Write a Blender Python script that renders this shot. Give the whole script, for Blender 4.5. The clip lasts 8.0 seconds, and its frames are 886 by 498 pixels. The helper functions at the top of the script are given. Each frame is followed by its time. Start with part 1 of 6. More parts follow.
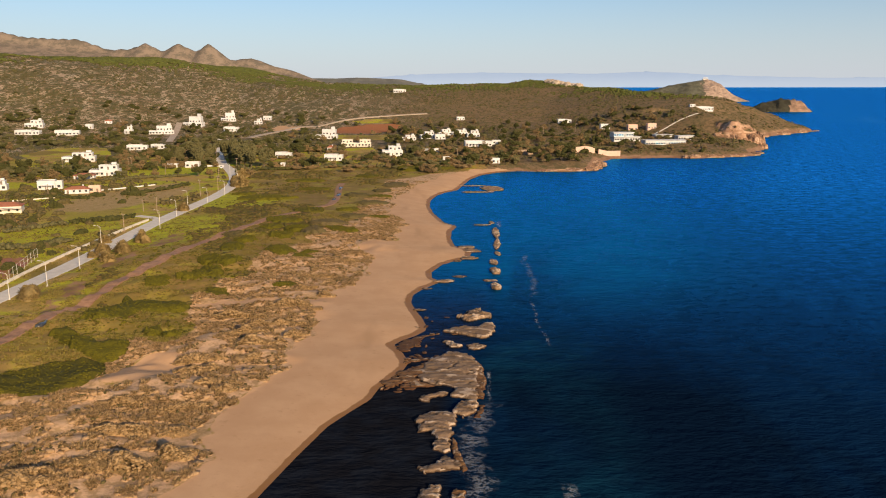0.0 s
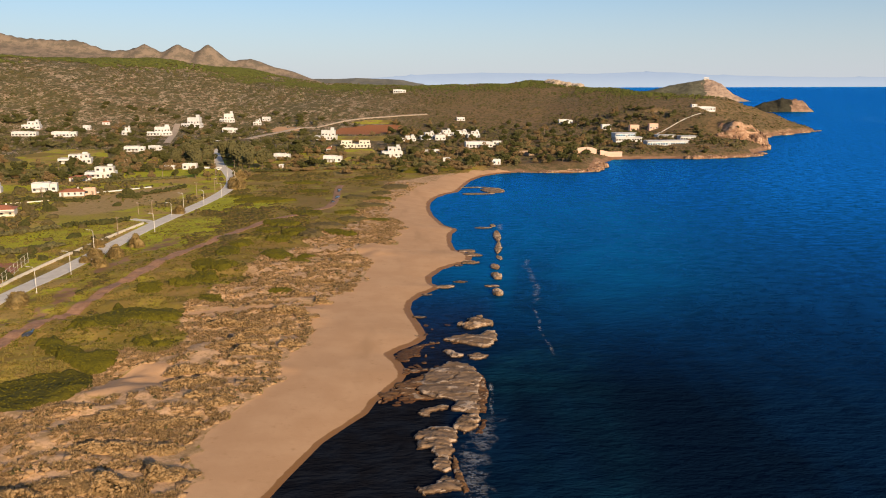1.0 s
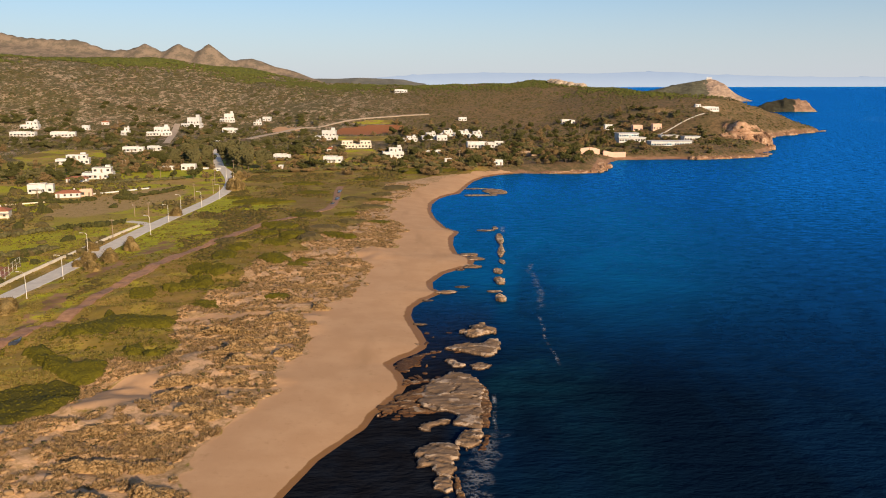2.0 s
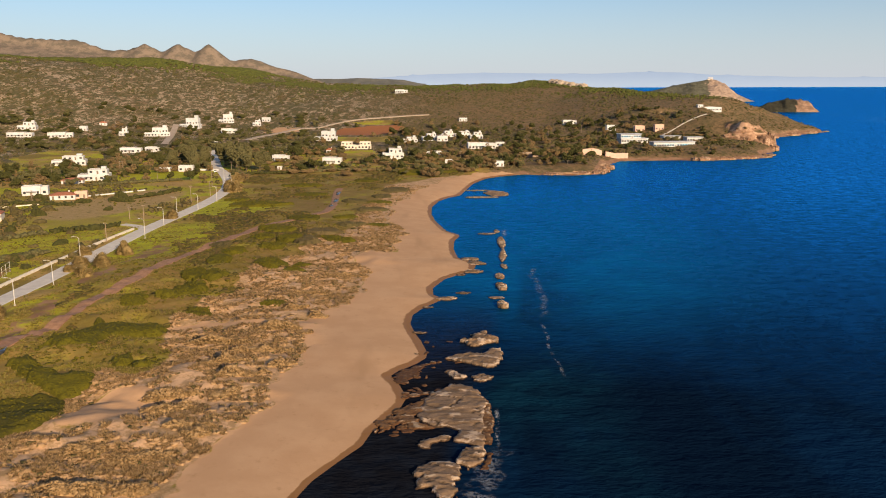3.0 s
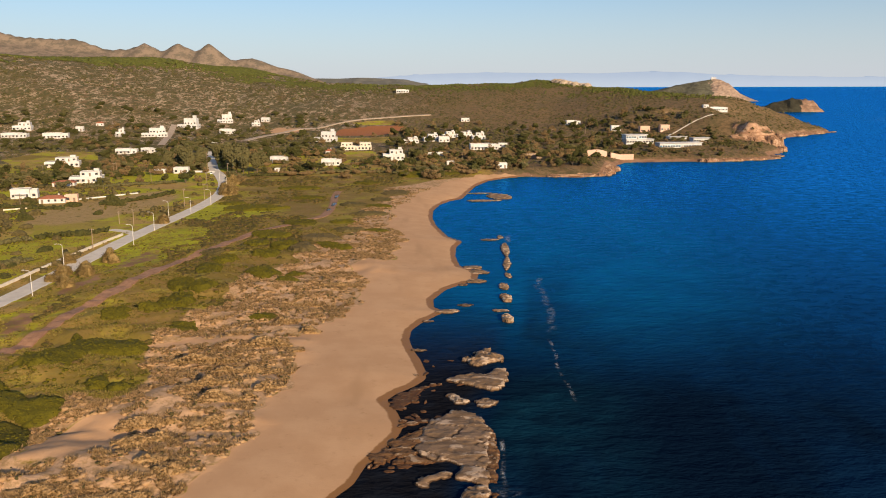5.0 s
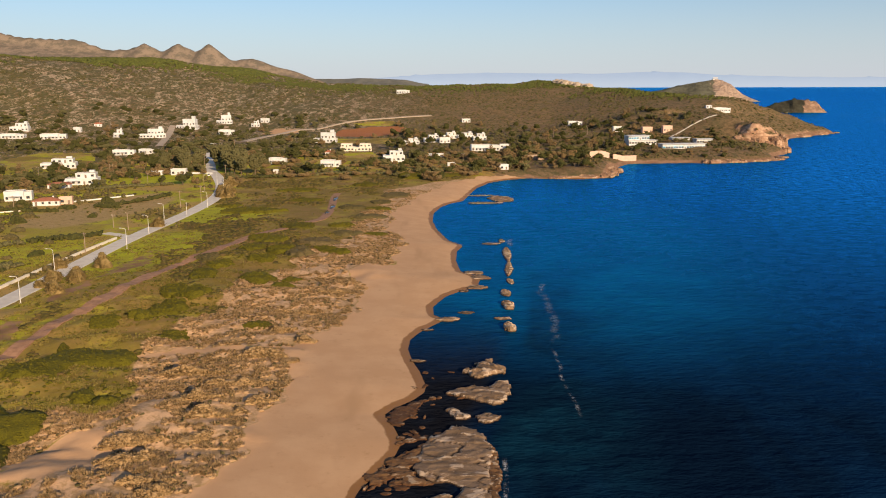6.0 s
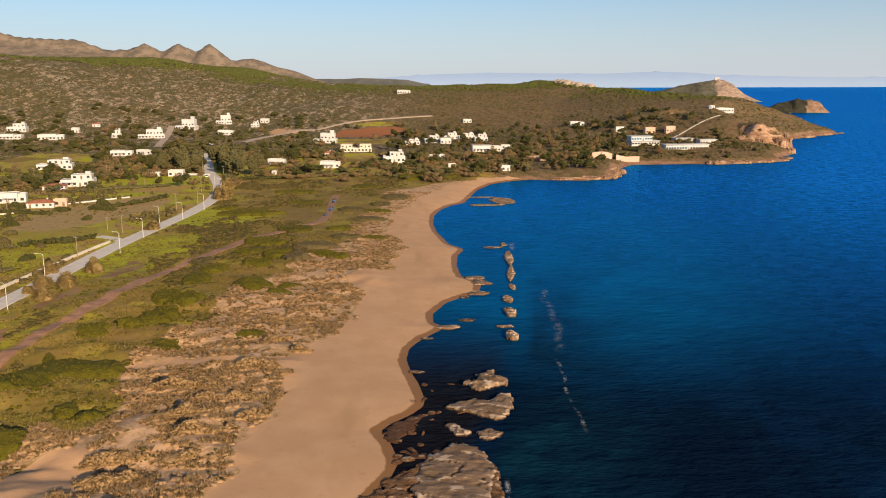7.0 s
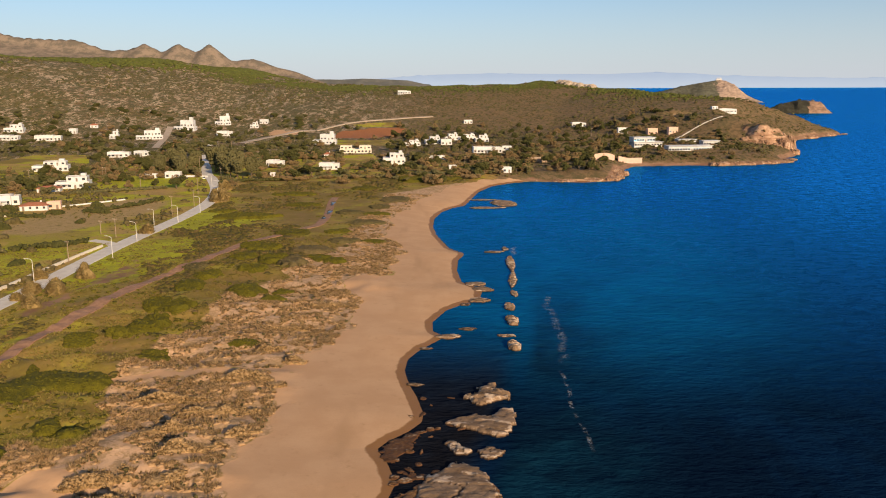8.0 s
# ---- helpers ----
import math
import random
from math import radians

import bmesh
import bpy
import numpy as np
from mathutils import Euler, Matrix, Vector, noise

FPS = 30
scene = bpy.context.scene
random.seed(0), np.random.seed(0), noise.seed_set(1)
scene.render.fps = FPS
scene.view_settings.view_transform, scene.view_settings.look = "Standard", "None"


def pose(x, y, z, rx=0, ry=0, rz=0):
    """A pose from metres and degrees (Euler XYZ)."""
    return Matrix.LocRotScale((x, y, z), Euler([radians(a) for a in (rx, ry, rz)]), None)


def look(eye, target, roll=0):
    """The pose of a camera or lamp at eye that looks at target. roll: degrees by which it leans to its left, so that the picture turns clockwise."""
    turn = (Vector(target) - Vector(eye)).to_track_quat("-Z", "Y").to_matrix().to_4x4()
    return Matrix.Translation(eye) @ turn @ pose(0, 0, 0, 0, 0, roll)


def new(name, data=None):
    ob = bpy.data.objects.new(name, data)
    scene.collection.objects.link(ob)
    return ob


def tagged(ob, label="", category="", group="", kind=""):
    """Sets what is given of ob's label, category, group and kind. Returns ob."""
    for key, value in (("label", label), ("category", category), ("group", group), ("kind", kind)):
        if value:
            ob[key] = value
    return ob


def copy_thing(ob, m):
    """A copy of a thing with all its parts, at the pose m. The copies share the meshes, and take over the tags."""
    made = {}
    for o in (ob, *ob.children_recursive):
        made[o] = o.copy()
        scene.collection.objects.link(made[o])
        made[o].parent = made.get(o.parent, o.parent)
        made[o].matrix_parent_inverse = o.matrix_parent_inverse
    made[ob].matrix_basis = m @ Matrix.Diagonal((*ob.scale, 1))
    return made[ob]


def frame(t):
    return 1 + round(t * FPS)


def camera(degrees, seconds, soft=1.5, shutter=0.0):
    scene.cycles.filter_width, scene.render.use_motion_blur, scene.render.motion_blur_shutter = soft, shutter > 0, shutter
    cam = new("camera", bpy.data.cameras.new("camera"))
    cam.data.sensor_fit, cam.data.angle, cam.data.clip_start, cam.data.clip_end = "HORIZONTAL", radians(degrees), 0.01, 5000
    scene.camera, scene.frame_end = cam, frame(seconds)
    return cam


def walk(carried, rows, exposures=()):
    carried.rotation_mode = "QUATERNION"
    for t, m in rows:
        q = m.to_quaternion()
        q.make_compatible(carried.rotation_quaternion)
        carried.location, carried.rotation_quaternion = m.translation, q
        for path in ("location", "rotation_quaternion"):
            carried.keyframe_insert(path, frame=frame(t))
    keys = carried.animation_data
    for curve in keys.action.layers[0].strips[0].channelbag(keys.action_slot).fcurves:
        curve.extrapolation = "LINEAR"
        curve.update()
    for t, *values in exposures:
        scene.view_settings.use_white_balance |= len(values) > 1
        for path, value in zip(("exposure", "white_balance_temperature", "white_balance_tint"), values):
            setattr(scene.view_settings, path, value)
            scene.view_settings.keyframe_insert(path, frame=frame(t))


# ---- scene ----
import functools

cam = camera(57.0, 8.0, soft=1.0)
PATH = [
    (0, (-1.97, -5.67, 63.70), (3.76, 92.62, 43.92), -0.1),
    (0.5, (-1.73, -2.16, 63.74), (3.94, 96.08, 43.96), -0.1),
    (1, (-1.50, 1.36, 63.75), (4.18, 99.60, 44.02), -0.2),
    (1.5, (-1.28, 4.90, 63.77), (4.29, 103.19, 43.99), -0.2),
    (3, (-0.62, 15.68, 63.87), (4.80, 113.93, 44.14), -0.2),
    (3.5, (-0.35, 19.27, 63.92), (5.02, 117.56, 44.14), -0.2),
    (4, (-0.07, 22.86, 63.96), (5.21, 121.16, 44.23), -0.2),
    (4.5, (0.18, 26.46, 63.96), (5.40, 124.75, 44.18), -0.2),
    (6, (1.06, 37.43, 64.07), (6.13, 135.72, 44.34), -0.2),
    (6.5, (1.40, 41.08, 64.12), (6.37, 139.37, 44.44), -0.2),
    (7, (1.77, 44.79, 64.17), (6.69, 143.08, 44.44), -0.2),
    (7.5, (2.10, 48.53, 64.24), (6.97, 146.87, 44.51), -0.2),
    (8, (2.41, 52.27, 64.27), (7.23, 150.62, 44.59), -0.2),
    ]
walk(cam, [(t, look(eye, target, roll)) for t, eye, target, roll in PATH])

# ---- sky and sun ----
SUN_HEIGHT, SUN_FROM = 17.0, (0.43, -0.90)
world = bpy.data.worlds.new("sky")
scene.world = world
world.use_nodes = True
sky = world.node_tree.nodes.new("ShaderNodeTexSky")
sky.sky_type, sky.sun_disc = "NISHITA", False
sky.sun_elevation, sky.sun_rotation = radians(SUN_HEIGHT), math.atan2(SUN_FROM[0], SUN_FROM[1])
sky.air_density, sky.dust_density, sky.ozone_density = 1.0, 0.0, 5.0
wt = world.node_tree
# a veil of pale haze that thins towards the zenith
way = wt.nodes.new("ShaderNodeTexCoord")
up = wt.nodes.new("ShaderNodeSeparateXYZ")
wt.links.new(way.outputs["Generated"], up.inputs[0])
thin = wt.nodes.new("ShaderNodeMapRange")
for k, v in zip((1, 2, 3, 4), (0.0, 0.12, 0.93, 0.18)):
    thin.inputs[k].default_value = v
wt.links.new(up.outputs[2], thin.inputs[0])
veil = wt.nodes.new("ShaderNodeMix")
veil.data_type = "RGBA"
wt.links.new(thin.outputs[0], veil.inputs[0])
wt.links.new(sky.outputs[0], veil.inputs[6])
veil.inputs[7].default_value = (5.0, 5.3, 5.9, 1)
wt.links.new(veil.outputs[2], wt.nodes["Background"].inputs[0])
wt.nodes["Background"].inputs[1].default_value = 0.078
sun = new("sun", bpy.data.lights.new("sun", "SUN"))
sun.data.energy, sun.data.angle, sun.data.color = 5.0, radians(0.5), (1.0, 0.75, 0.48)
rise = math.tan(radians(SUN_HEIGHT)) * math.hypot(*SUN_FROM)
sun.matrix_world = look((SUN_FROM[0] * 100, SUN_FROM[1] * 100, rise * 100), (0, 0, 0))
scene.view_settings.exposure = 0.58

# ---- materials ----
class Graph:
    """A small writer of node materials."""

    def __init__(self, name, rough=0.9, spec=0.3):
        self.m = bpy.data.materials.new(name)
        self.m.use_nodes = True
        self.t = self.m.node_tree
        self.b = self.t.nodes["Principled BSDF"]
        self.b.inputs["Roughness"].default_value = rough
        self.b.inputs["Specular IOR Level"].default_value = spec
        self.pos = self.add("ShaderNodeNewGeometry").outputs["Position"]

    def add(self, kind, **props):
        n = self.t.nodes.new(kind)
        for k, v in props.items():
            setattr(n, k, v)
        return n

    def put(self, socket, v):
        if isinstance(v, bpy.types.NodeSocket):
            self.t.links.new(v, socket)
        elif isinstance(v, tuple) and len(v) == 3 and socket.type == "RGBA":
            socket.default_value = (*v, 1)
        else:
            socket.default_value = v

    def noise(self, size, detail=3.0, rough=0.6, stretch=None):
        n = self.add("ShaderNodeTexNoise")
        p = self.pos
        if stretch:
            mp = self.add("ShaderNodeMapping")
            self.put(mp.inputs["Vector"], p)
            mp.inputs["Scale"].default_value = stretch[:3]
            mp.inputs["Rotation"].default_value[2] = radians(stretch[3])
            p = mp.outputs[0]
        self.put(n.inputs["Vector"], p)
        n.inputs["Scale"].default_value, n.inputs["Detail"].default_value, n.inputs["Roughness"].default_value = 1.0 / size, detail, rough
        return n.outputs["Fac"]

    def cells(self, size, feature="F1", out="Distance"):
        n = self.add("ShaderNodeTexVoronoi", feature=feature)
        self.put(n.inputs["Vector"], self.pos)
        n.inputs["Scale"].default_value = 1.0 / size
        return n.outputs[out]

    def step(self, v, lo, hi, a=0.0, b=1.0):
        n = self.add("ShaderNodeMapRange", interpolation_type="SMOOTHSTEP")
        for k, q in zip(("Value", "From Min", "From Max", "To Min", "To Max"), (v, lo, hi, a, b)):
            self.put(n.inputs[k], q)
        return n.outputs[0]

    def math(self, op, a, b=0.0):
        n = self.add("ShaderNodeMath", operation=op)
        self.put(n.inputs[0], a)
        self.put(n.inputs[1], b)
        return n.outputs[0]

    def mix(self, fac, a, b, blend="MIX"):
        n = self.add("ShaderNodeMix", data_type="RGBA", blend_type=blend)
        self.put(n.inputs[0], fac)
        self.put(n.inputs[6], a)
        self.put(n.inputs[7], b)
        return n.outputs[2]

    def attr(self, name):
        return self.add("ShaderNodeAttribute", attribute_name=name).outputs["Fac"]

    def z(self, normal=False):
        n = self.add("ShaderNodeSeparateXYZ")
        self.put(n.inputs[0], self.add("ShaderNodeNewGeometry").outputs["Normal"] if normal else self.pos)
        return n.outputs[2]

    def random(self, island=False):
        return self.add("ShaderNodeNewGeometry").outputs["Random Per Island"] if island else self.add("ShaderNodeObjectInfo").outputs["Random"]

    def done(self, colour, bump=None, depth=0.1, strength=1.0, rough=None):
        self.put(self.b.inputs["Base Color"], colour)
        if rough is not None:
            self.put(self.b.inputs["Roughness"], rough)
        if bump is not None:
            n = self.add("ShaderNodeBump")
            n.inputs["Strength"].default_value, n.inputs["Distance"].default_value = strength, depth
            self.put(n.inputs["Height"], bump)
            self.put(self.b.inputs["Normal"], n.outputs[0])
        return self.m


def ground_material():
    g = Graph("coastal_ground", 0.95, 0.15)
    big, mid, small, fine = g.noise(60, 4), g.noise(9, 4), g.noise(1.6, 4, 0.7), g.noise(0.35, 3)
    # scrubland: earth with pale stone and dark low growth
    earth = g.mix(g.step(mid, 0.4, 0.62), (0.150, 0.098, 0.050), (0.215, 0.145, 0.080))
    stony = g.mix(g.step(g.noise(12, 6, 0.72, (1.0, 0.45, 1.0, 8)), 0.50, 0.60), earth, (0.46, 0.345, 0.235))
    earth = g.mix(g.attr("stony"), earth, stony)
    scrub = g.mix(g.step(g.noise(4.5, 5, 0.7, (1.0, 0.5, 1.0, 0)), 0.44, 0.56), (0.080, 0.076, 0.030), earth)
    scrub = g.mix(g.step(g.noise(2.0, 4, 0.75), 0.54, 0.66), scrub, (0.060, 0.060, 0.022))
    scrub = g.mix(g.step(big, 0.45, 0.6), scrub, g.mix(0.5, scrub, (0.098, 0.086, 0.034)))
    bare = g.math("MULTIPLY", g.attr("stony"), g.step(g.noise(8, 6, 0.70, (1.0, 0.42, 1.0, 8)), 0.54, 0.60))
    scrub = g.mix(g.math("MULTIPLY", bare, 0.85), scrub, g.mix(g.step(g.noise(4, 3), 0.4, 0.6), (0.44, 0.325, 0.22), (0.33, 0.235, 0.15)))
    heather = g.math("MULTIPLY", g.math("SUBTRACT", 1.0, g.attr("stony")), g.step(g.noise(20, 5, 0.65), 0.36, 0.6, 0.35, 0.8))
    scrub = g.mix(heather, scrub, g.mix(g.step(g.noise(5, 5, 0.7), 0.4, 0.6), (0.105, 0.071, 0.034), (0.200, 0.126, 0.064)))
    # far peaks: grey-brown scrub, with the haze of distance put into its colour
    scrub = g.mix(g.attr("hazed_upland"), scrub, g.mix(g.step(g.noise(22, 8, 0.78), 0.42, 0.58), (0.135, 0.112, 0.084), (0.235, 0.180, 0.132)))
    # meadow: winter grass, browner in patches
    grass = g.mix(g.step(g.noise(14, 5, 0.65), 0.42, 0.56), (0.36, 0.345, 0.016), (0.36, 0.235, 0.070))
    grass = g.mix(g.step(g.noise(38, 5, 0.7), 0.48, 0.60), grass, (0.21, 0.15, 0.032))
    cell = g.add("ShaderNodeTexVoronoi")
    plot = g.add("ShaderNodeMapping")
    g.put(plot.inputs["Vector"], g.pos)
    plot.inputs["Scale"].default_value = (0.016, 0.034, 0.0)
    plot.inputs["Rotation"].default_value[2] = radians(-12)
    g.put(cell.inputs["Vector"], plot.outputs[0])
    cell.inputs["Scale"].default_value = 1.0
    tone = g.add("ShaderNodeSeparateColor")
    g.put(tone.inputs[0], cell.outputs["Color"])
    crop = g.mix(g.step(tone.outputs[0], 0.35, 0.45), (0.35, 0.345, 0.013), g.mix(g.step(tone.outputs[1], 0.4, 0.6), (0.36, 0.225, 0.08), (0.27, 0.22, 0.03)))
    grass = g.mix(g.math("MULTIPLY", g.attr("plots"), 0.75), grass, crop)
    grass = g.mix(g.math("MULTIPLY", g.attr("heath"), g.step(g.noise(18, 4, 0.6), 0.42, 0.6, 0.55, 0.95)), grass, g.mix(g.step(g.noise(7, 5, 0.7), 0.4, 0.6), (0.205, 0.128, 0.046), (0.165, 0.116, 0.024)))
    grass = g.mix(g.math("MULTIPLY", g.attr("lush"), 0.8), grass, g.mix(g.step(g.noise(6, 4, 0.6), 0.4, 0.6), (0.36, 0.37, 0.012), (0.28, 0.27, 0.014)))
    grass = g.mix(g.attr("fallow"), grass, g.mix(g.step(g.noise(3, 4, 0.6), 0.4, 0.6), (0.37, 0.245, 0.11), (0.31, 0.215, 0.08)))
    grass = g.mix(g.step(g.noise(5, 5, 0.7), 0.57, 0.68), grass, (0.17, 0.13, 0.035))
    grass = g.mix(g.step(small, 0.55, 0.72), grass, (0.24, 0.165, 0.07))
    grass = g.mix(g.step(g.noise(0.8, 4, 0.7), 0.55, 0.75), grass, (0.10, 0.085, 0.018))
    # sand
    sand = g.mix(g.step(mid, 0.35, 0.7), (0.47, 0.281, 0.152), (0.52, 0.321, 0.180))
    sand = g.mix(g.step(g.noise(2.2, 5, 0.7), 0.55, 0.8), sand, (0.40, 0.235, 0.12))
    sand = g.mix(g.step(g.noise(11, 3, 0.5, (1.0, 0.22, 1.0, 12)), 0.55, 0.75), sand, (0.41, 0.245, 0.13))
    dune = g.mix(g.step(g.noise(1.7, 5, 0.75), 0.42, 0.56), (0.33, 0.212, 0.108), g.mix(0.4, sand, (0.56, 0.38, 0.24)))
    dune = g.mix(g.step(g.noise(12, 4, 0.6), 0.5, 0.66), dune, g.mix(0.5, dune, (0.25, 0.165, 0.062)))
    soil = g.mix(g.step(mid, 0.4, 0.65), (0.21, 0.110, 0.064), (0.29, 0.165, 0.100))
    red = g.mix(g.step(small, 0.4, 0.7), (0.30, 0.115, 0.045), (0.36, 0.15, 0.06))
    ragged = g.math("MULTIPLY", g.math("SUBTRACT", g.noise(3.5, 5, 0.7), 0.5), 1.1)

    def zone(name):
        return g.step(g.math("ADD", g.attr(name), ragged), 0.35, 0.65)
    colour = g.mix(zone("green"), scrub, grass)
    colour = g.mix(zone("dune"), colour, dune)
    colour = g.mix(zone("soil"), colour, soil)
    colour = g.mix(zone("field"), colour, red)
    colour = g.mix(zone("sand"), colour, sand)
    # bare rock where the ground is steep
    rock = g.mix(g.step(g.noise(6, 5, 0.7, (0.5, 0.5, 2.0, 20)), 0.38, 0.62), (0.30, 0.165, 0.095), (0.50, 0.32, 0.20))
    rock = g.mix(g.step(g.noise(1.5, 5), 0.5, 0.75), rock, (0.21, 0.12, 0.075))
    steep = g.step(g.math("ADD", g.z(True), g.math("MULTIPLY", g.math("SUBTRACT", g.noise(9, 4), 0.5), 0.14)), 0.885, 0.79)
    steep = g.math("MULTIPLY", steep, g.attr("rocky"))
    colour = g.mix(steep, colour, rock)
    colour = g.mix(zone("shore_rock"), colour, g.mix(0.6, rock, (0.13, 0.07, 0.04)))
    wet = g.math("MULTIPLY", g.step(g.math("ADD", g.attr("edge"), g.math("MULTIPLY", g.math("SUBTRACT", g.noise(7, 4, 0.6), 0.5), 2.6)), 2.3, 1.8), g.attr("beach"))
    colour = g.mix(wet, colour, g.mix(mid, (0.215, 0.102, 0.032), (0.265, 0.130, 0.044)))
    bump = g.math("ADD", g.math("MULTIPLY", small, 0.7), g.math("MULTIPLY", fine, 0.25))
    bump = g.math("MULTIPLY", bump, g.step(g.attr("sand"), 0.0, 1.0, 1.0, 0.3))
    bump = g.math("ADD", bump, g.math("MULTIPLY", g.math("MULTIPLY", g.noise(6, 5, 0.7), 3.2), g.attr("rocky")))
    return g.done(colour, bump, 0.35, 0.8, g.step(wet, 0, 1, 0.95, 0.55))


def water_material():
    g = Graph("sea_water", 0.5, 0.0)
    weed = g.step(g.noise(38, 5, 0.62, (1.0, 0.35, 1.0, 8)), 0.42, 0.6)
    deep = g.mix(weed, (0.0026, 0.0095, 0.024), (0.003, 0.0165, 0.046))
    teal = g.mix(g.step(g.noise(9, 4), 0.4, 0.65), (0.003, 0.016, 0.033), (0.004, 0.027, 0.050))
    lag = g.mix(g.step(g.noise(6, 4), 0.35, 0.7), (0.0085, 0.0090, 0.012), (0.011, 0.014, 0.021))
    # blue of the reflected sky painted into the water colour, growing with distance
    colour = g.mix(g.step(g.attr("sky_sheen"), 0.0, 1.0), deep, (0.001, 0.050, 0.150))
    colour = g.mix(g.step(g.attr("bay"), 0.0, 1.0, 0.0, 0.85), colour, g.mix(g.step(g.noise(24, 4), 0.4, 0.62), (0.002, 0.076, 0.172), (0.002, 0.100, 0.225)))
    # slicks on the open sea: their pale sheen painted in as streaks
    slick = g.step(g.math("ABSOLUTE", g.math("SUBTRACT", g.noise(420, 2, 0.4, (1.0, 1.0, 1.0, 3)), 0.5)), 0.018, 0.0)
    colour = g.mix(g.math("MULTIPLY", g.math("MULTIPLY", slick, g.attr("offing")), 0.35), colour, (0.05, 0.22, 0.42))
    colour = g.mix(g.step(g.attr("shoal"), 0.1, 0.9), colour, teal)
    colour = g.mix(g.attr("lagoon"), colour, lag)
    swell = g.noise(3.6, 4, 0.6, (0.5, 1.0, 1.0, 14))
    ripple = g.noise(1.2, 4, 0.65, (0.55, 1.0, 1.0, -8))
    m = g.done(colour, g.math("ADD", g.math("MULTIPLY", swell, 1.0), g.math("MULTIPLY", ripple, 0.4)), 1.0, 1.0)
    # the sky's reflection, stronger towards grazing sight
    waves = g.b.inputs["Normal"].links[0].from_socket
    facing = g.add("ShaderNodeFresnel")
    facing.inputs["IOR"].default_value = 1.33
    gloss = g.add("ShaderNodeBsdfGlossy")
    gloss.inputs["Roughness"].default_value = 0.22
    g.put(gloss.inputs["Color"], (0.030, 0.42, 1.0))
    g.put(gloss.inputs["Normal"], waves)
    both = g.add("ShaderNodeMixShader")
    share = g.add("ShaderNodeMapRange")
    for k, q in zip(("Value", "From Min", "From Max", "To Min", "To Max"), (facing.outputs[0], 0.125, 0.52, 0.0, 0.70)):
        g.put(share.inputs[k], q)
    g.put(both.inputs[0], g.math("MULTIPLY", share.outputs[0], g.step(g.math("ADD", g.math("MULTIPLY", swell, 0.5), g.math("MULTIPLY", ripple, 0.5)), 0.38, 0.62, 0.55, 1.35)))
    g.t.links.new(g.b.outputs[0], both.inputs[1])
    g.t.links.new(gloss.outputs[0], both.inputs[2])
    g.t.links.new(both.outputs[0], g.t.nodes["Material Output"].inputs["Surface"])
    return m


def rock_material(name, a, b, crust, wet, spread=0.56):
    g = Graph(name, 0.85, 0.3)
    c = g.mix(g.step(g.noise(3.2, 5, 0.7, (0.5, 1.6, 1.0, 8)), 0.38, 0.60), a, b)
    c = g.mix(g.step(g.noise(0.7, 4, 0.7), 0.55, 0.75), c, tuple(v * 0.5 for v in a))
    c = g.mix(g.step(g.math("ADD", g.noise(3.4, 6, 0.72, (0.6, 1.3, 1.0, 10)), g.math("MULTIPLY", g.attr("lip"), 0.12)), spread, spread + 0.07), c, crust)
    c = g.mix(g.attr("joint"), c, tuple(v * 0.35 for v in a))
    c = g.mix(g.step(g.math("ADD", g.z(), g.math("MULTIPLY", g.math("SUBTRACT", g.noise(0.8, 4), 0.5), 0.3)), 0.30, 0.14), c, wet)
    return g.done(c, g.math("ADD", g.noise(0.9, 5, 0.7), g.math("MULTIPLY", g.noise(0.2, 3), 0.4)), 0.26, 0.9)


def plain_material(name, a, b, size=1.0, rough=0.85, depth=0.02, spec=0.3, metal=0.0, island=False, spread=0.0):
    g = Graph(name, rough, spec)
    g.b.inputs["Metallic"].default_value = metal
    c = g.mix(g.step(g.noise(size, 4, 0.65), 0.35, 0.68), a, b)
    if spread:
        c = g.mix(g.math("MULTIPLY", g.random(island), spread), c, tuple(v * 0.35 for v in a))
    return g.done(c, g.noise(size * 0.3, 3), depth, 0.6)


def leaf_material(name, a, b, c, island=True, rough=0.9):
    g = Graph(name, rough, 0.15)
    r = g.random(island)
    col = g.mix(g.step(r, 0.1, 0.6), a, b)
    col = g.mix(g.step(g.math("FRACT", g.math("MULTIPLY", r, 7.13)), 0.62, 0.95), col, c)
    col = g.mix(g.step(g.noise(0.5, 3), 0.4, 0.7), col, g.mix(0.4, col, (0.02, 0.022, 0.008)))
    return g.done(col, g.noise(0.3, 3, 0.7), 0.25, 0.9)


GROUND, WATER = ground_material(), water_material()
REEF = rock_material("reef_rock", (0.155, 0.096, 0.052), (0.255, 0.163, 0.094), (0.44, 0.325, 0.228), (0.06, 0.032, 0.014), 0.59)
WEEDY = rock_material("weedy_rock", (0.12, 0.060, 0.024), (0.20, 0.10, 0.036), (0.36, 0.26, 0.17), (0.085, 0.036, 0.012), 0.62)
CLIFF = rock_material("cliff_rock", (0.20, 0.105, 0.058), (0.32, 0.19, 0.112), (0.42, 0.285, 0.19), (0.06, 0.035, 0.02), 0.60)
PLASTER = plain_material("white_plaster", (0.56, 0.56, 0.56), (0.47, 0.465, 0.455), 2.5)
CREAM = plain_material("cream_plaster", (0.64, 0.58, 0.48), (0.56, 0.50, 0.42), 2.5)
PINK = plain_material("pink_plaster", (0.60, 0.40, 0.30), (0.53, 0.35, 0.27), 2.5)
TILE = plain_material("clay_tile", (0.36, 0.14, 0.075), (0.27, 0.10, 0.055), 0.8)
STONE = plain_material("field_stone", (0.36, 0.26, 0.18), (0.24, 0.17, 0.115), 0.7, depth=0.08)
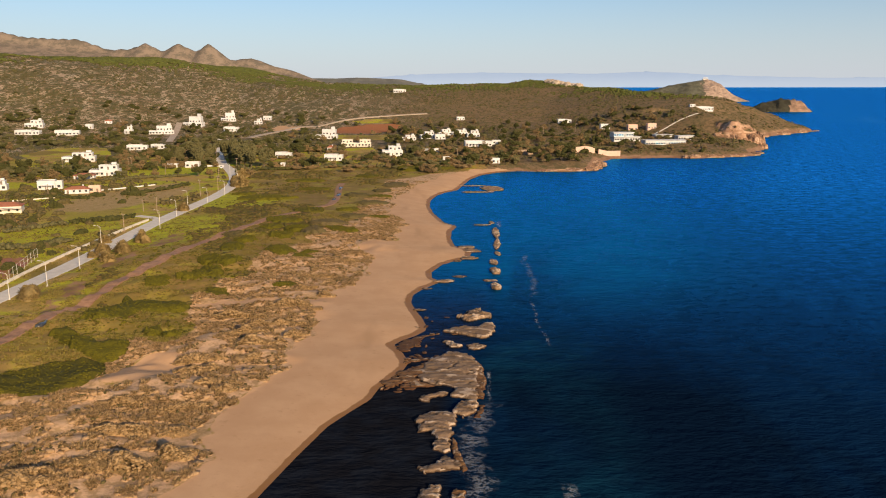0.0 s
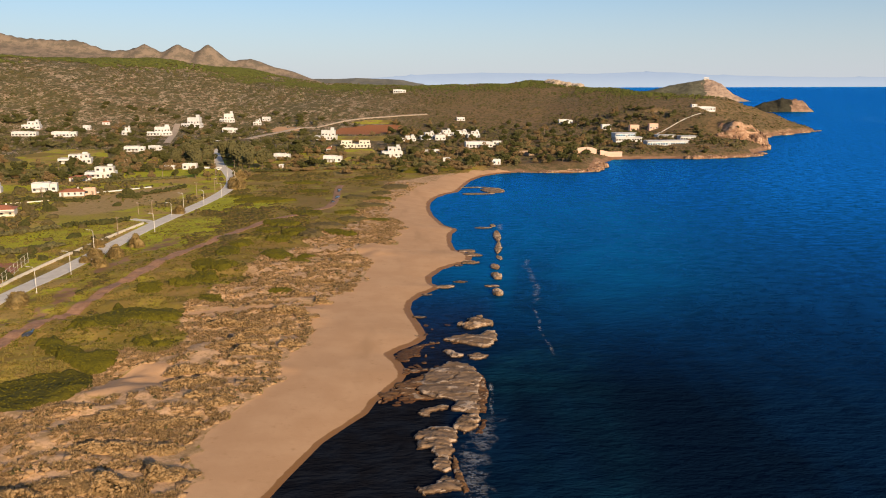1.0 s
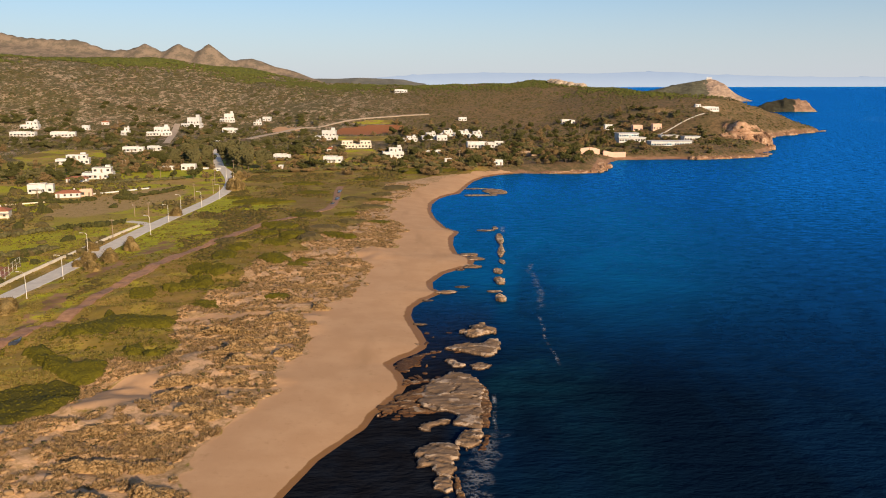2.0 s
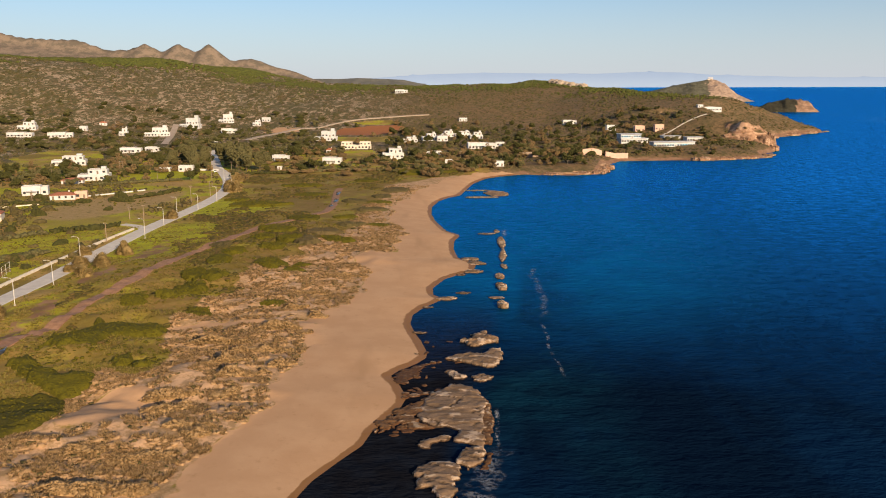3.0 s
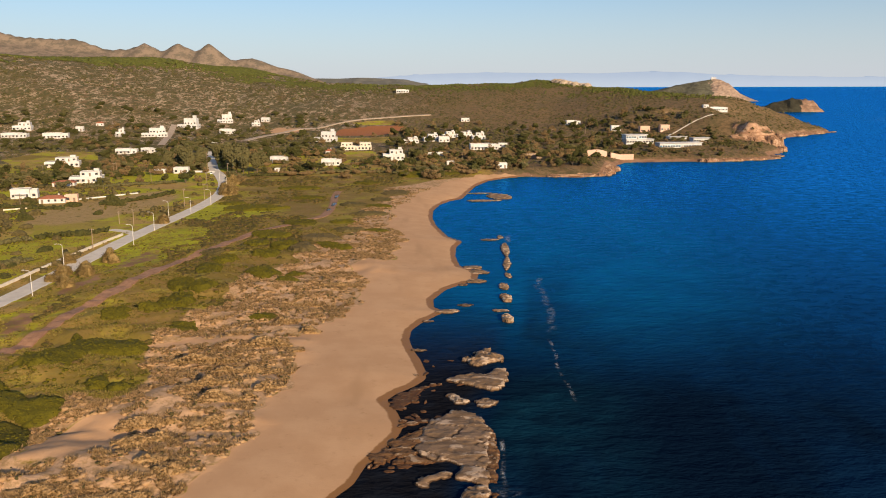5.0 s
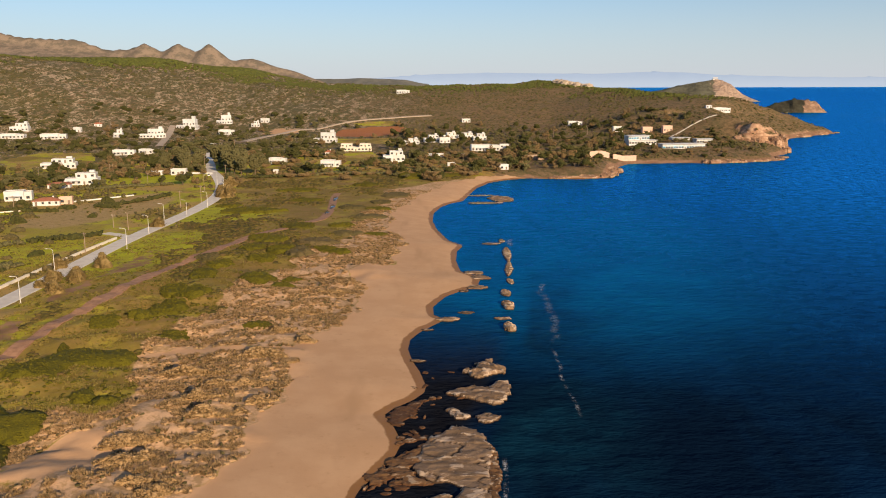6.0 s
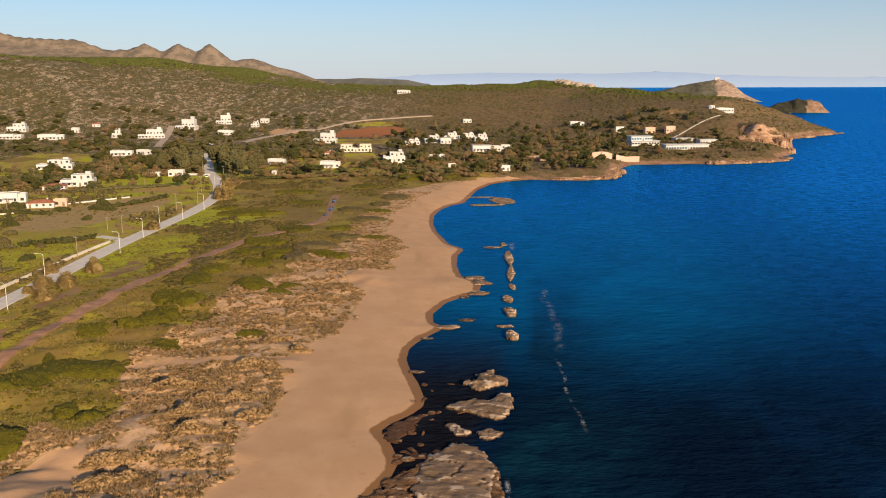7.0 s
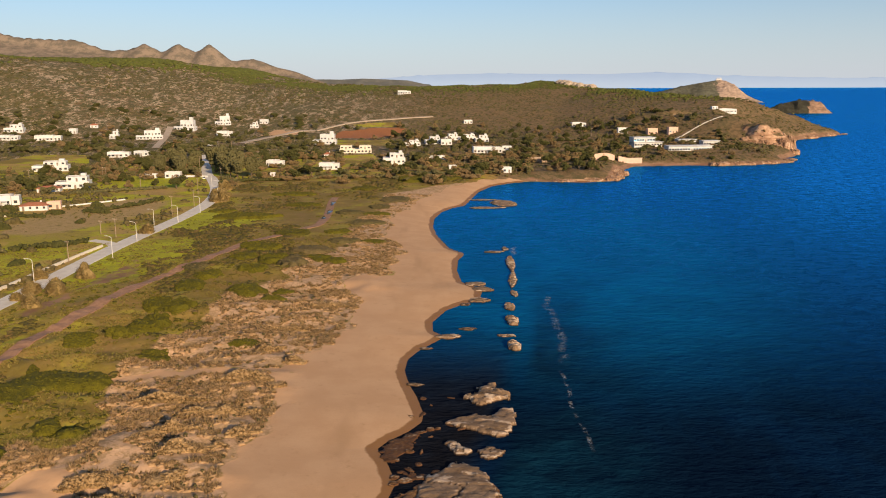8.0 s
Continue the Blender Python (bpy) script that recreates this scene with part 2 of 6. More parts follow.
CONCRETE = plain_material("concrete", (0.48, 0.44, 0.39), (0.38, 0.35, 0.31), 1.5)
PANE = plain_material("window_glass", (0.03, 0.035, 0.04), (0.045, 0.05, 0.06), 1.0, 0.08, 0.0, 0.5)
FRAME = plain_material("painted_frame", (0.20, 0.15, 0.11), (0.16, 0.12, 0.09), 0.5, 0.5)
ASPHALT = plain_material("worn_asphalt", (0.62, 0.56, 0.48), (0.53, 0.47, 0.40), 3.0, 0.9)
PAINT = plain_material("road_paint", (0.66, 0.63, 0.58), (0.52, 0.49, 0.45), 0.6)
STEEL = plain_material("galvanised_steel", (0.66, 0.62, 0.56), (0.56, 0.53, 0.48), 0.8, 0.5, 0.005)
LANE = plain_material("pale_lane", (0.44, 0.35, 0.26), (0.35, 0.27, 0.20), 3.0)
TIMBER = plain_material("pole_timber", (0.30, 0.22, 0.15), (0.22, 0.16, 0.11), 0.5)
BARK = plain_material("bark", (0.16, 0.11, 0.075), (0.10, 0.07, 0.045), 0.3)
LEAF_DARK = leaf_material("dark_leaves", (0.048, 0.050, 0.013), (0.068, 0.066, 0.018), (0.082, 0.074, 0.024))
LEAF_GREY = leaf_material("grey_leaves", (0.100, 0.092, 0.036), (0.125, 0.112, 0.046), (0.13, 0.11, 0.05))
LEAF_BROWN = leaf_material("tamarisk_twigs", (0.195, 0.128, 0.058), (0.22, 0.148, 0.070), (0.16, 0.108, 0.048))
LEAF_MAT = leaf_material("mat_shrub_leaves", (0.088, 0.078, 0.006), (0.108, 0.094, 0.007), (0.074, 0.064, 0.008))
LEAF_SCRUB = leaf_material("scrub_leaves", (0.080, 0.066, 0.024), (0.112, 0.088, 0.034), (0.130, 0.095, 0.042))
LEAF_DUNE = leaf_material("dune_growth", (0.275, 0.172, 0.078), (0.36, 0.235, 0.115), (0.16, 0.102, 0.044))
MOUND = plain_material("mound_sand", (0.37, 0.235, 0.125), (0.29, 0.185, 0.092), 0.7, depth=0.2)
LEAF_PINE = leaf_material("pine_needles", (0.082, 0.092, 0.020), (0.098, 0.107, 0.024), (0.072, 0.078, 0.020))
LEAF_HEATH = leaf_material("heath_leaves", (0.078, 0.066, 0.014), (0.105, 0.082, 0.020), (0.130, 0.085, 0.030))
LEAF_HILL = leaf_material("hill_scrub_leaves", (0.070, 0.066, 0.023), (0.100, 0.088, 0.034), (0.118, 0.092, 0.040))
LEAF_TAMARISK = leaf_material("golden_twigs", (0.21, 0.145, 0.058), (0.26, 0.18, 0.072), (0.16, 0.12, 0.040))
LEAF_GRASS = leaf_material("meadow_grass", (0.18, 0.15, 0.03), (0.23, 0.17, 0.055), (0.14, 0.125, 0.018))
PALE_ROCK = plain_material("pale_rock", (0.44, 0.36, 0.28), (0.28, 0.22, 0.16), 3.0, depth=0.3)
PUDDLE = plain_material("puddle_water", (0.03, 0.035, 0.045), (0.05, 0.05, 0.05), 1.0, 0.05, 0.0, 0.5)
# distant range: haze painted as an even glow, paler towards the foot
HAZE = Graph("haze_glow", 1.0, 0.0)
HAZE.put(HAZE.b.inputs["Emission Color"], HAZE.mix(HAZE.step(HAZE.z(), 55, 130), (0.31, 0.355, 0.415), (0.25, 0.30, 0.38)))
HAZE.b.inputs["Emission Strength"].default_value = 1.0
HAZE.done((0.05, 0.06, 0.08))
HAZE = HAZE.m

# ---- the lie of the land: shore, plain, ridges ----
SHORE_BEACH = [(-75, -400), (-62, -60), (-46, 50), (-35, 90), (-24.4, 114), (-20, 128), (-15.5, 141), (-11.3, 148.4), (-7.8, 154), (-6.2, 160), (-3.7, 164.5), (-0.6, 172), (0.6, 177),
               (-0.9, 184), (-2.9, 190), (-1.2, 193), (2.9, 197.5), (5.4, 201.5), (5.9, 205.5), (4.7, 215), (3.2, 222), (2.2, 231), (3, 239), (5.8, 245.5), (9.3, 251), (13, 256.5), (9.8, 261.5), (10, 270),
               (14.5, 282), (19.8, 288.5), (25.4, 293.7), (27, 303), (26, 309), (21.5, 316), (21, 333), (22.5, 351), (26.2, 363), (20.7, 374), (16.9, 402), (16, 424), (17.5, 450), (22, 470), (28, 484), (36, 494), (43, 526)]
SHORE_BAY = [(49, 552), (60, 580), (74, 596), (90, 606), (124, 597), (146, 602), (168, 668), (189, 704), (243, 708), (262, 700), (300, 712), (325, 722),
             (338, 760), (365, 790), (377, 838), (382, 900), (440, 975), (520, 1052), (576, 1100), (560, 1140), (440, 1230), (360, 1500), (330, 2000), (250, 3000), (0, 4850)]
SHORE = np.array(SHORE_BEACH + SHORE_BAY, float)
LAND = np.vstack([SHORE, [(-4900, 4850), (-4900, -400)]])


def to_line(x, y, line):
    """Distance of points from an open polyline."""
    best = np.full(x.shape, 1e18)
    for i in range(len(line) - 1):
        ax, ay, dx, dy = line[i][0], line[i][1], line[i + 1][0] - line[i][0], line[i + 1][1] - line[i][1]
        px, py = x - ax, y - ay
        u = np.minimum(np.maximum((px * dx + py * dy) * (1 / (dx * dx + dy * dy)), 0), 1)
        px -= u * dx
        py -= u * dy
        px *= px
        py *= py
        px += py
        np.minimum(best, px, out=best)
    return np.sqrt(best)


def inside(x, y, ring):
    hit = np.zeros(x.shape, bool)
    for (ax, ay), (bx, by) in zip(ring, np.roll(ring, -1, axis=0)):
        if ay != by:
            hit ^= ((ay > y) != (by > y)) & (x < (bx - ax) * (y - ay) / (by - ay) + ax)
    return hit


def inland(x, y):
    """Metres from the shore: positive on land, negative at sea."""
    d = to_line(x, y, SHORE)
    return np.where(inside(x, y, LAND), d, -d)


def smooth(a, b, v):
    u = np.clip((v - a) / (b - a), 0, 1)
    return u * u * (3 - 2 * u)


def grain(x, y, size, seed=0):
    """Soft value noise, -1 to 1."""
    x, y = x / size + seed * 17.3, y / size - seed * 9.1
    i, j = np.floor(x), np.floor(y)
    u, v = x - i, y - j
    u, v = u * u * (3 - 2 * u), v * v * (3 - 2 * v)

    def h(a, b):
        s = np.sin(a * 127.1 + b * 311.7 + seed * 74.7) * 43758.5453
        return (s - np.floor(s)) * 2 - 1
    return (h(i, j) * (1 - u) + h(i + 1, j) * u) * (1 - v) + (h(i, j + 1) * (1 - u) + h(i + 1, j + 1) * u) * v


def fbm(x, y, size, octaves=4, seed=0):
    return sum(grain(x * 1.02 + y * 0.2 * k, y - x * 0.2 * k, size / 2 ** k, seed + k) * 0.55 ** k for k in range(octaves))


# crests: x, y, height, reach of the slope
CREST_HILL = [(-280, 1480, 76, 560), (-132, 1400, 69, 560), (-46, 1350, 65, 520), (55, 1340, 64, 520), (170, 1380, 65, 560), (293, 1420, 70, 560), (316, 1350, 60, 520), (346, 1250, 58, 450),
              (376, 1180, 54, 420), (389, 1120, 49, 380), (396, 1050, 36, 330), (434, 1050, 25, 190), (477, 1060, 17, 110), (533, 1080, 8, 60), (562, 1098, 4, 40)]
CREST_BLUFF = [(300, 960, 38, 150), (335, 890, 33, 110)]
BLUFF = np.array([(314, 842), (328, 824), (348, 814), (366, 824), (377, 850), (380, 885), (352, 908), (316, 892)], float)
CREST_LEFT = [(-1400, 1050, 130, 600), (-850, 1220, 113, 620), (-597, 1300, 107, 640), (-479, 1450, 108, 640), (-363, 1560, 96, 560), (-261, 1560, 79, 500)]
CREST_PEAKS = [(-2400, 2300, 262, 700), (-980, 2000, 192, 286), (-902, 2000, 186, 264), (-860, 2000, 176, 247), (-791, 2000, 172, 247), (-735, 2000, 171, 242), (-704, 2000, 160, 231), (-667, 2000, 147, 231), (-616, 2000, 149, 231), (-584, 2000, 162, 231), (-565, 2000, 155, 220)]
CREST_PEAKS += [(-547, 2000, 143, 231), (-527, 2000, 151, 220), (-506, 2000, 163, 220), (-489, 2000, 152, 220), (-470, 2000, 145, 220), (-455, 2000, 148, 209), (-437, 2000, 162, 209), (-425, 2000, 145, 209), (-400, 2000, 128, 209), (-375, 2000, 122, 209), (-340, 2000, 128, 198), (-297, 2000, 111, 192),
               (-246, 2000, 96, 181), (-195, 2000, 78, 176), (-162, 2000, 70, 165), (-130, 2000, 58, 165)]
CREST_BASE = [(-2400, 2280, 245, 700), (-980, 1990, 176, 560), (-735, 1990, 150, 520), (-600, 1990, 132, 480), (-420, 1990, 116, 460), (-297, 1990, 96, 420), (-195, 1990, 72, 380), (-130, 1990, 50, 320)]


def crest_height(x, y, crest, sharp=False):
    """Height of the slopes that fall from a crest."""
    top = np.zeros(x.shape)
    for (ax, ay, ah, ar), (bx, by, bh, br) in zip(crest, crest[1:]):
        dx, dy = bx - ax, by - ay
        u = np.clip(((x - ax) * dx + (y - ay) * dy) / (dx * dx + dy * dy), 0, 1)
        d = np.hypot(x - ax - u * dx, y - ay - u * dy)
        v = d / (ar + (br - ar) * u)
        top = np.maximum(top, (ah + (bh - ah) * u) * (np.clip(1 - v, 0, 1) ** 1.05 if sharp else 1 - smooth(0, 1, v)))
    return top


def height(x, y):
    x, y = np.asarray(x, float), np.asarray(y, float)
    s = inland(x, y)
    plain = 1.3 + 1.2 * smooth(200, 420, y) + 2.5 * smooth(420, 640, y) + 6 * smooth(640, 900, y) + 5 * smooth(-100, -700, x)
    hills = np.maximum(np.maximum(crest_height(x, y, CREST_HILL), crest_height(x, y, CREST_BLUFF)), np.maximum(crest_height(x, y, CREST_LEFT), np.maximum(crest_height(x, y, CREST_PEAKS, True), crest_height(x, y, CREST_BASE, True))))
    hills = hills * (1 + 0.045 * fbm(x, y, 130, 4, 3) * smooth(10, 40, hills) * (1 - smooth(105, 140, hills)))
    plain = plain * (1 + 0.25 * smooth(600, 640, y) * smooth(80, 120, x) * (1 + 0.5 * fbm(x, y, 14, 3, 29))) * (1 - np.exp(-np.maximum(s, 0) / (14 - 9.5 * smooth(596, 625, y) * smooth(178, 160, x))))
    slope = 0.38 + 0.95 * smooth(772, 800, y) * (1 - smooth(880, 930, y)) + 0.25 * smooth(930, 980, y)
    hills = np.minimum(hills, slope * np.maximum(s, 0) * (0.75 + 0.12 * grain(x, y, 60, 8)))
    rim = to_line(x, y, np.vstack([BLUFF, BLUFF[:1]]))
    rim = np.where(inside(x, y, BLUFF), rim, -rim) + 12 * fbm(x, y, 26, 3, 17) + 5 * grain(x, y, 9, 18) - 7 * smooth(0.25, 0.0, np.abs(fbm(x * 1.0 + y * 0.5, y * 0.35, 20, 2, 27)))
    hills = np.maximum(hills, (26 + 4 * fbm(x, y, 30, 3, 19)) * (0.62 * smooth(-6, 4, rim) + 0.38 * smooth(3, 22, rim)))
    land = (plain ** 4 + hills ** 4) ** 0.25
    back = smooth(22, 34, s) * (1 - smooth(95, 130, s)) * (1 - smooth(300, 420, y))
    land = land + back * (1.0 + 0.6 * fbm(x, y, 22, 3, 11) + 1.25 * fbm(x * 0.3 - y * 0.05, y, 13, 3, 12) + 0.36 * fbm(x * 0.6, y, 4.2, 2, 14) + 0.10 * fbm(x, y, 2.4, 2, 15))
    sea = np.maximum(-0.07 * -s, -6)
    return np.where(s > 0, land, sea)


# ---- builders ----
def mesh_of(name, verts, faces, material, soft=False):
    """A mesh from arrays of corners and of triangles or quads."""
    verts, faces = np.asarray(verts, np.float32), np.asarray(faces, np.int32)
    me = bpy.data.meshes.new(name)
    n, k = faces.shape
    me.vertices.add(len(verts))
    me.vertices.foreach_set("co", verts.ravel())
    me.loops.add(n * k)
    me.loops.foreach_set("vertex_index", faces.ravel())
    me.polygons.add(n)
    me.polygons.foreach_set("loop_start", np.arange(0, n * k, k, dtype=np.int32))
    if soft:
        me.polygons.foreach_set("use_smooth", np.ones(n, bool))
    me.update(calc_edges=True)
    me.materials.append(material)
    return me


def part(name, bm, material, parent, label=""):
    me = bpy.data.meshes.new(name)
    bm.to_mesh(me)
    bm.free()
    me.materials.append(material)
    ob = new(name, me)
    ob.parent = parent
    return tagged(ob, label)


def part_of(name, me, parent, label=""):
    ob = new(name, me)
    ob.parent = parent
    return tagged(ob, label)


def box(bm, x, y, z, w, d, h, bevel=0.0, turn=0.0):
    """A box standing on z, centred on x, y."""
    m = Matrix.Translation((x, y, z + h / 2)) @ Matrix.Rotation(radians(turn), 4, "Z") @ Matrix.Diagonal((w, d, h, 1))
    made = bmesh.ops.create_cube(bm, size=1, matrix=m)["verts"]
    if bevel:
        bmesh.ops.bevel(bm, geom=list({e for v in made for e in v.link_edges}), offset=bevel, segments=1, affect="EDGES")


def rod(bm, a, b, r0, r1, sides=8):
    a, b = Vector(a), Vector(b)
    q = (b - a).to_track_quat("Z", "Y").to_matrix().to_4x4()
    bmesh.ops.create_cone(bm, cap_ends=True, segments=sides, radius1=r0, radius2=r1, depth=(b - a).length, matrix=Matrix.Translation((a + b) / 2) @ q)


@functools.lru_cache(maxsize=None)
def lie(x, y):
    """Height of the ground."""
    return float(height(np.array([x]), np.array([y]))[0])


_p = (1 + 5 ** 0.5) / 2
ICO_V = np.array([(-1, _p, 0), (1, _p, 0), (-1, -_p, 0), (1, -_p, 0), (0, -1, _p), (0, 1, _p), (0, -1, -_p), (0, 1, -_p), (_p, 0, -1), (_p, 0, 1), (-_p, 0, -1), (-_p, 0, 1)]) / math.hypot(1, _p)
ICO_F = np.array([(0, 11, 5), (0, 5, 1), (0, 1, 7), (0, 7, 10), (0, 10, 11), (1, 5, 9), (5, 11, 4), (11, 10, 2), (10, 7, 6), (7, 1, 8), (3, 9, 4), (3, 4, 2), (3, 2, 6), (3, 6, 8), (3, 8, 9), (4, 9, 5), (2, 4, 11), (6, 2, 10), (8, 6, 7), (9, 8, 1)])


def clumps(places, sizes, flat, seed, rough=0.35):
    """Corners and triangles of many uneven little tufts. flat: height over width."""
    rng = np.random.default_rng(seed)
    n = len(places)
    a = rng.uniform(0, 6.283, n)
    v = ICO_V[None] * rng.uniform(1 - rough, 1 + rough, (n, 12, 1))
    sx = sizes * rng.uniform(0.75, 1.3, n)
    sy = sizes * rng.uniform(0.75, 1.3, n)
    x, y = v[..., 0] * sx[:, None], v[..., 1] * sy[:, None]
    out = np.empty((n, 12, 3))
    out[..., 0] = x * np.cos(a)[:, None] - y * np.sin(a)[:, None] + places[:, None, 0]
    out[..., 1] = x * np.sin(a)[:, None] + y * np.cos(a)[:, None] + places[:, None, 1]
    out[..., 2] = v[..., 2] * (sizes * flat * rng.uniform(0.7, 1.3, n))[:, None] + places[:, None, 2]
    f = ICO_F[None] + (np.arange(n) * 12)[:, None, None]
    return out.reshape(-1, 3), f.reshape(-1, 3)


# ---- zones of the land ----
DUNE_FRONT = [(-120, -380), (-74, -40), (-56, 50), (-42, 100), (-37, 120), (-36.3, 133), (-35.6, 141), (-34.3, 149), (-32.3, 156), (-29.8, 165), (-27, 175), (-25.6, 190), (-23.7, 207), (-26.2, 217), (-24, 233), (-18.1, 244), (-12.4, 264), (-8.6, 287), (-17, 311), (-3, 321), (1.6, 357), (-4.6, 394), (-2.1, 450), (14, 508), (33, 555), (52, 592), (75, 604)]
DUNE_BACK = [(-200, -380), (-120, 0), (-100, 100), (-82, 156), (-69, 160), (-66, 186), (-58, 191), (-62, 227), (-53.5, 265), (-50, 294), (-39, 305), (-27, 349), (-19, 405), (-6, 519), (33, 575)]
TRACK = [(-112, 120), (-100, 180), (-95.6, 206), (-94.2, 218), (-92.4, 231), (-90.5, 246), (-88, 262), (-85, 280), (-81.5, 301), (-76.2, 321), (-70.2, 343), (-63.3, 368), (-53.8, 388), (-43, 409), (-36.4, 421), (-34.5, 448), (-36, 488), (-35.3, 506)]
SPUR = [(-101, 215), (-101.5, 238), (-102, 277), (-97.5, 302), (-93.5, 322), (-95, 351)]
FOOTPATH = [(-62, 226), (-52, 228), (-40, 226), (-26, 230), (-14, 234)]
ROAD = [(-126, 150), (-123, 205), (-120.5, 238), (-118.5, 257), (-116, 288), (-114.3, 320), (-112.2, 358), (-109.8, 387), (-105.8, 426), (-102.8, 462), (-102.4, 498), (-108, 539), (-121, 588), (-134, 628), (-150, 697), (-164, 756)]
LANES = [[(-152, 849), (-140, 927), (-121, 978), (-106, 988), (-95, 987)], [(-95, 987), (-57, 1030), (-1, 1048), (40, 1056)], [(-221, 806), (-243, 917), (-256, 986)]]
RED_FIELD = np.array([(-72, 921), (-68, 980), (-35, 996), (-7, 1001), (9, 989), (-1, 945), (-32, 908)], float)
LAWNS = [np.array(q, float) for q in ([(-72, 893), (-61, 884), (-7, 888), (-7, 822), (-58, 831)], [(-48, 751), (-22, 749), (-15, 703), (-41, 677)], [(-56, 1022), (-7, 1032), (-1, 1007), (-42, 1004)], [(-306, 753), (-262, 754), (-240, 697), (-274, 640), (-315, 694)])]


def side(x, y, line, sea_side):
    """Signed metres from a line: positive towards the sea."""
    ring = np.vstack([line, sea_side])
    d = to_line(x, y, line)
    return np.where(inside(x, y, ring), d, -d)


LUSH = [np.array(q, float) for q in ([(-113, 318), (-113, 358), (-104, 388), (-86, 394), (-71, 384), (-76, 349), (-87, 321), (-94, 302)], [(-103, 222), (-99, 236), (-97, 252), (-91, 268), (-86, 262), (-90, 246), (-93, 228), (-96, 214)], [(-77, 195), (-72, 199), (-66, 198), (-62, 194), (-68, 193)],
                                      [(-176, 570), (-163, 606), (-142, 588), (-131, 557), (-162, 538)], [(-143, 494), (-130, 520), (-114, 480), (-126, 468)], [(-108, 420), (-98, 470), (-60, 440), (-72, 400)], [(-150, 320), (-160, 380), (-132, 372), (-128, 320)])]
FALLOW = [np.array(q, float) for q in ([(-180, 425), (-175, 453), (-163, 478), (-152, 502), (-137, 519), (-121, 487), (-127, 449), (-140, 419), (-153, 403), (-169, 404)],)]


def within(x, y, rings, soft, seed):
    """How far points lie within any of some plots, with ragged edges."""
    out = np.zeros(x.shape)
    for ring in rings:
        d = to_line(x, y, np.vstack([ring, ring[:1]]))
        d = np.where(inside(x, y, ring), d, -d) + 0.8 * soft * fbm(x, y, 3 * soft, 3, seed)
        out = np.maximum(out, smooth(-soft, soft, d))
    return out


SEAWARD = np.array([(700, 600), (700, -380)], float)


def zones(x, y):
    """Weights of what covers the ground, and of haze over the far peaks."""
    s = inland(x, y)
    front = side(x, y, np.array(DUNE_FRONT, float), SEAWARD) + 2.5 * fbm(x, y, 9, 3, 21)
    back = side(x, y, np.array(DUNE_BACK, float), SEAWARD) + 5 * fbm(x, y, 16, 3, 25)
    near = y < 612
    sand = np.where(near, smooth(-1.5, 1.5, front), 0)
    track = to_line(x, y, np.array(TRACK, float))
    spur = to_line(x, y, np.array(SPUR, float))
    path = to_line(x, y, np.array(FOOTPATH, float))
    scar = np.hypot((x + 130) / 20, (y - 975) / 24) + 0.4 * fbm(x, y, 12, 3, 33)
    hollow = np.hypot(x + 57, (y - 169) * 0.7) + 2.5 * fbm(x, y, 8, 2, 31)
    sand = np.maximum(sand, np.maximum(smooth(2.2, 0.8, path), np.maximum(smooth(9, 6, hollow), smooth(1.1, 0.8, scar))))
    dune = np.where(near, smooth(-3, 3, back), 0) * (1 - sand)
    shallow = 1 - smooth(680, 780, y + 0.35 * np.abs(x + 100))
    green = shallow * (1 - smooth(45, 85, x) * smooth(560, 600, y))
    for lawn in LAWNS:
        green = np.maximum(green, inside(x, y, lawn) * 1.0)
    soil = np.maximum(smooth(2.7, 1.2, track), 0.55 * smooth(6, 1, spur + 4 * fbm(x, y, 12, 3, 51)))
    field = smooth(-2, 2, np.where(inside(x, y, RED_FIELD), 5, -5.0))
    rocky = smooth(560, 640, y) * smooth(1500, 1300, y)
    plots = smooth(-126, -136, x) * smooth(230, 260, y) * smooth(700, 640, y)
    heath = smooth(-104, -92, x) * smooth(640, 560, y)
    shore_rock = smooth(7, 2.5, np.abs(s)) * smooth(598, 612, y)
    lush = within(x, y, LUSH, 4.0, 151) * smooth(2, 5, track)
    fallow = within(x, y, FALLOW, 2.5, 153)
    stony = smooth(120, -120, x) * smooth(2300, 1700, y)
    return dict(sand=sand, dune=dune, green=green, soil=soil, field=field, rocky=rocky, plots=plots, stony=stony, hazed_upland=smooth(1620, 1840, y), shore_rock=shore_rock, heath=heath, edge=np.clip(s, -20, 60) * (1 + 0.7 * smooth(185, 125, y)), lush=lush, fallow=fallow, beach=np.where(near, smooth(-30, -6, -np.abs(s)) * smooth(-3, 3, front), 0))


# ---- ground and sea: fans of quads that widen with distance ----
def fan(bearings, reaches, centre):
    b, r = np.meshgrid(np.radians(bearings), reaches, indexing="ij")
    return centre[0] + r * np.sin(b), centre[1] + r * np.cos(b)


def fan_faces(n, m, keep):
    i, j = np.meshgrid(np.arange(n - 1), np.arange(m - 1), indexing="ij")
    q = np.stack([i * m + j, (i + 1) * m + j, (i + 1) * m + j + 1, i * m + j + 1], -1).reshape(-1, 4)
    return q[keep[q].any(1)]


def spaced(start, end, steps):
    """Reaches that grow by a given share, from (limit, share) pairs."""
    out = [start]
    while out[-1] < end:
        share = [k for lim, k in steps if out[-1] < lim][0]
        out.append(out[-1] * (1 + share))
    return np.array(out)


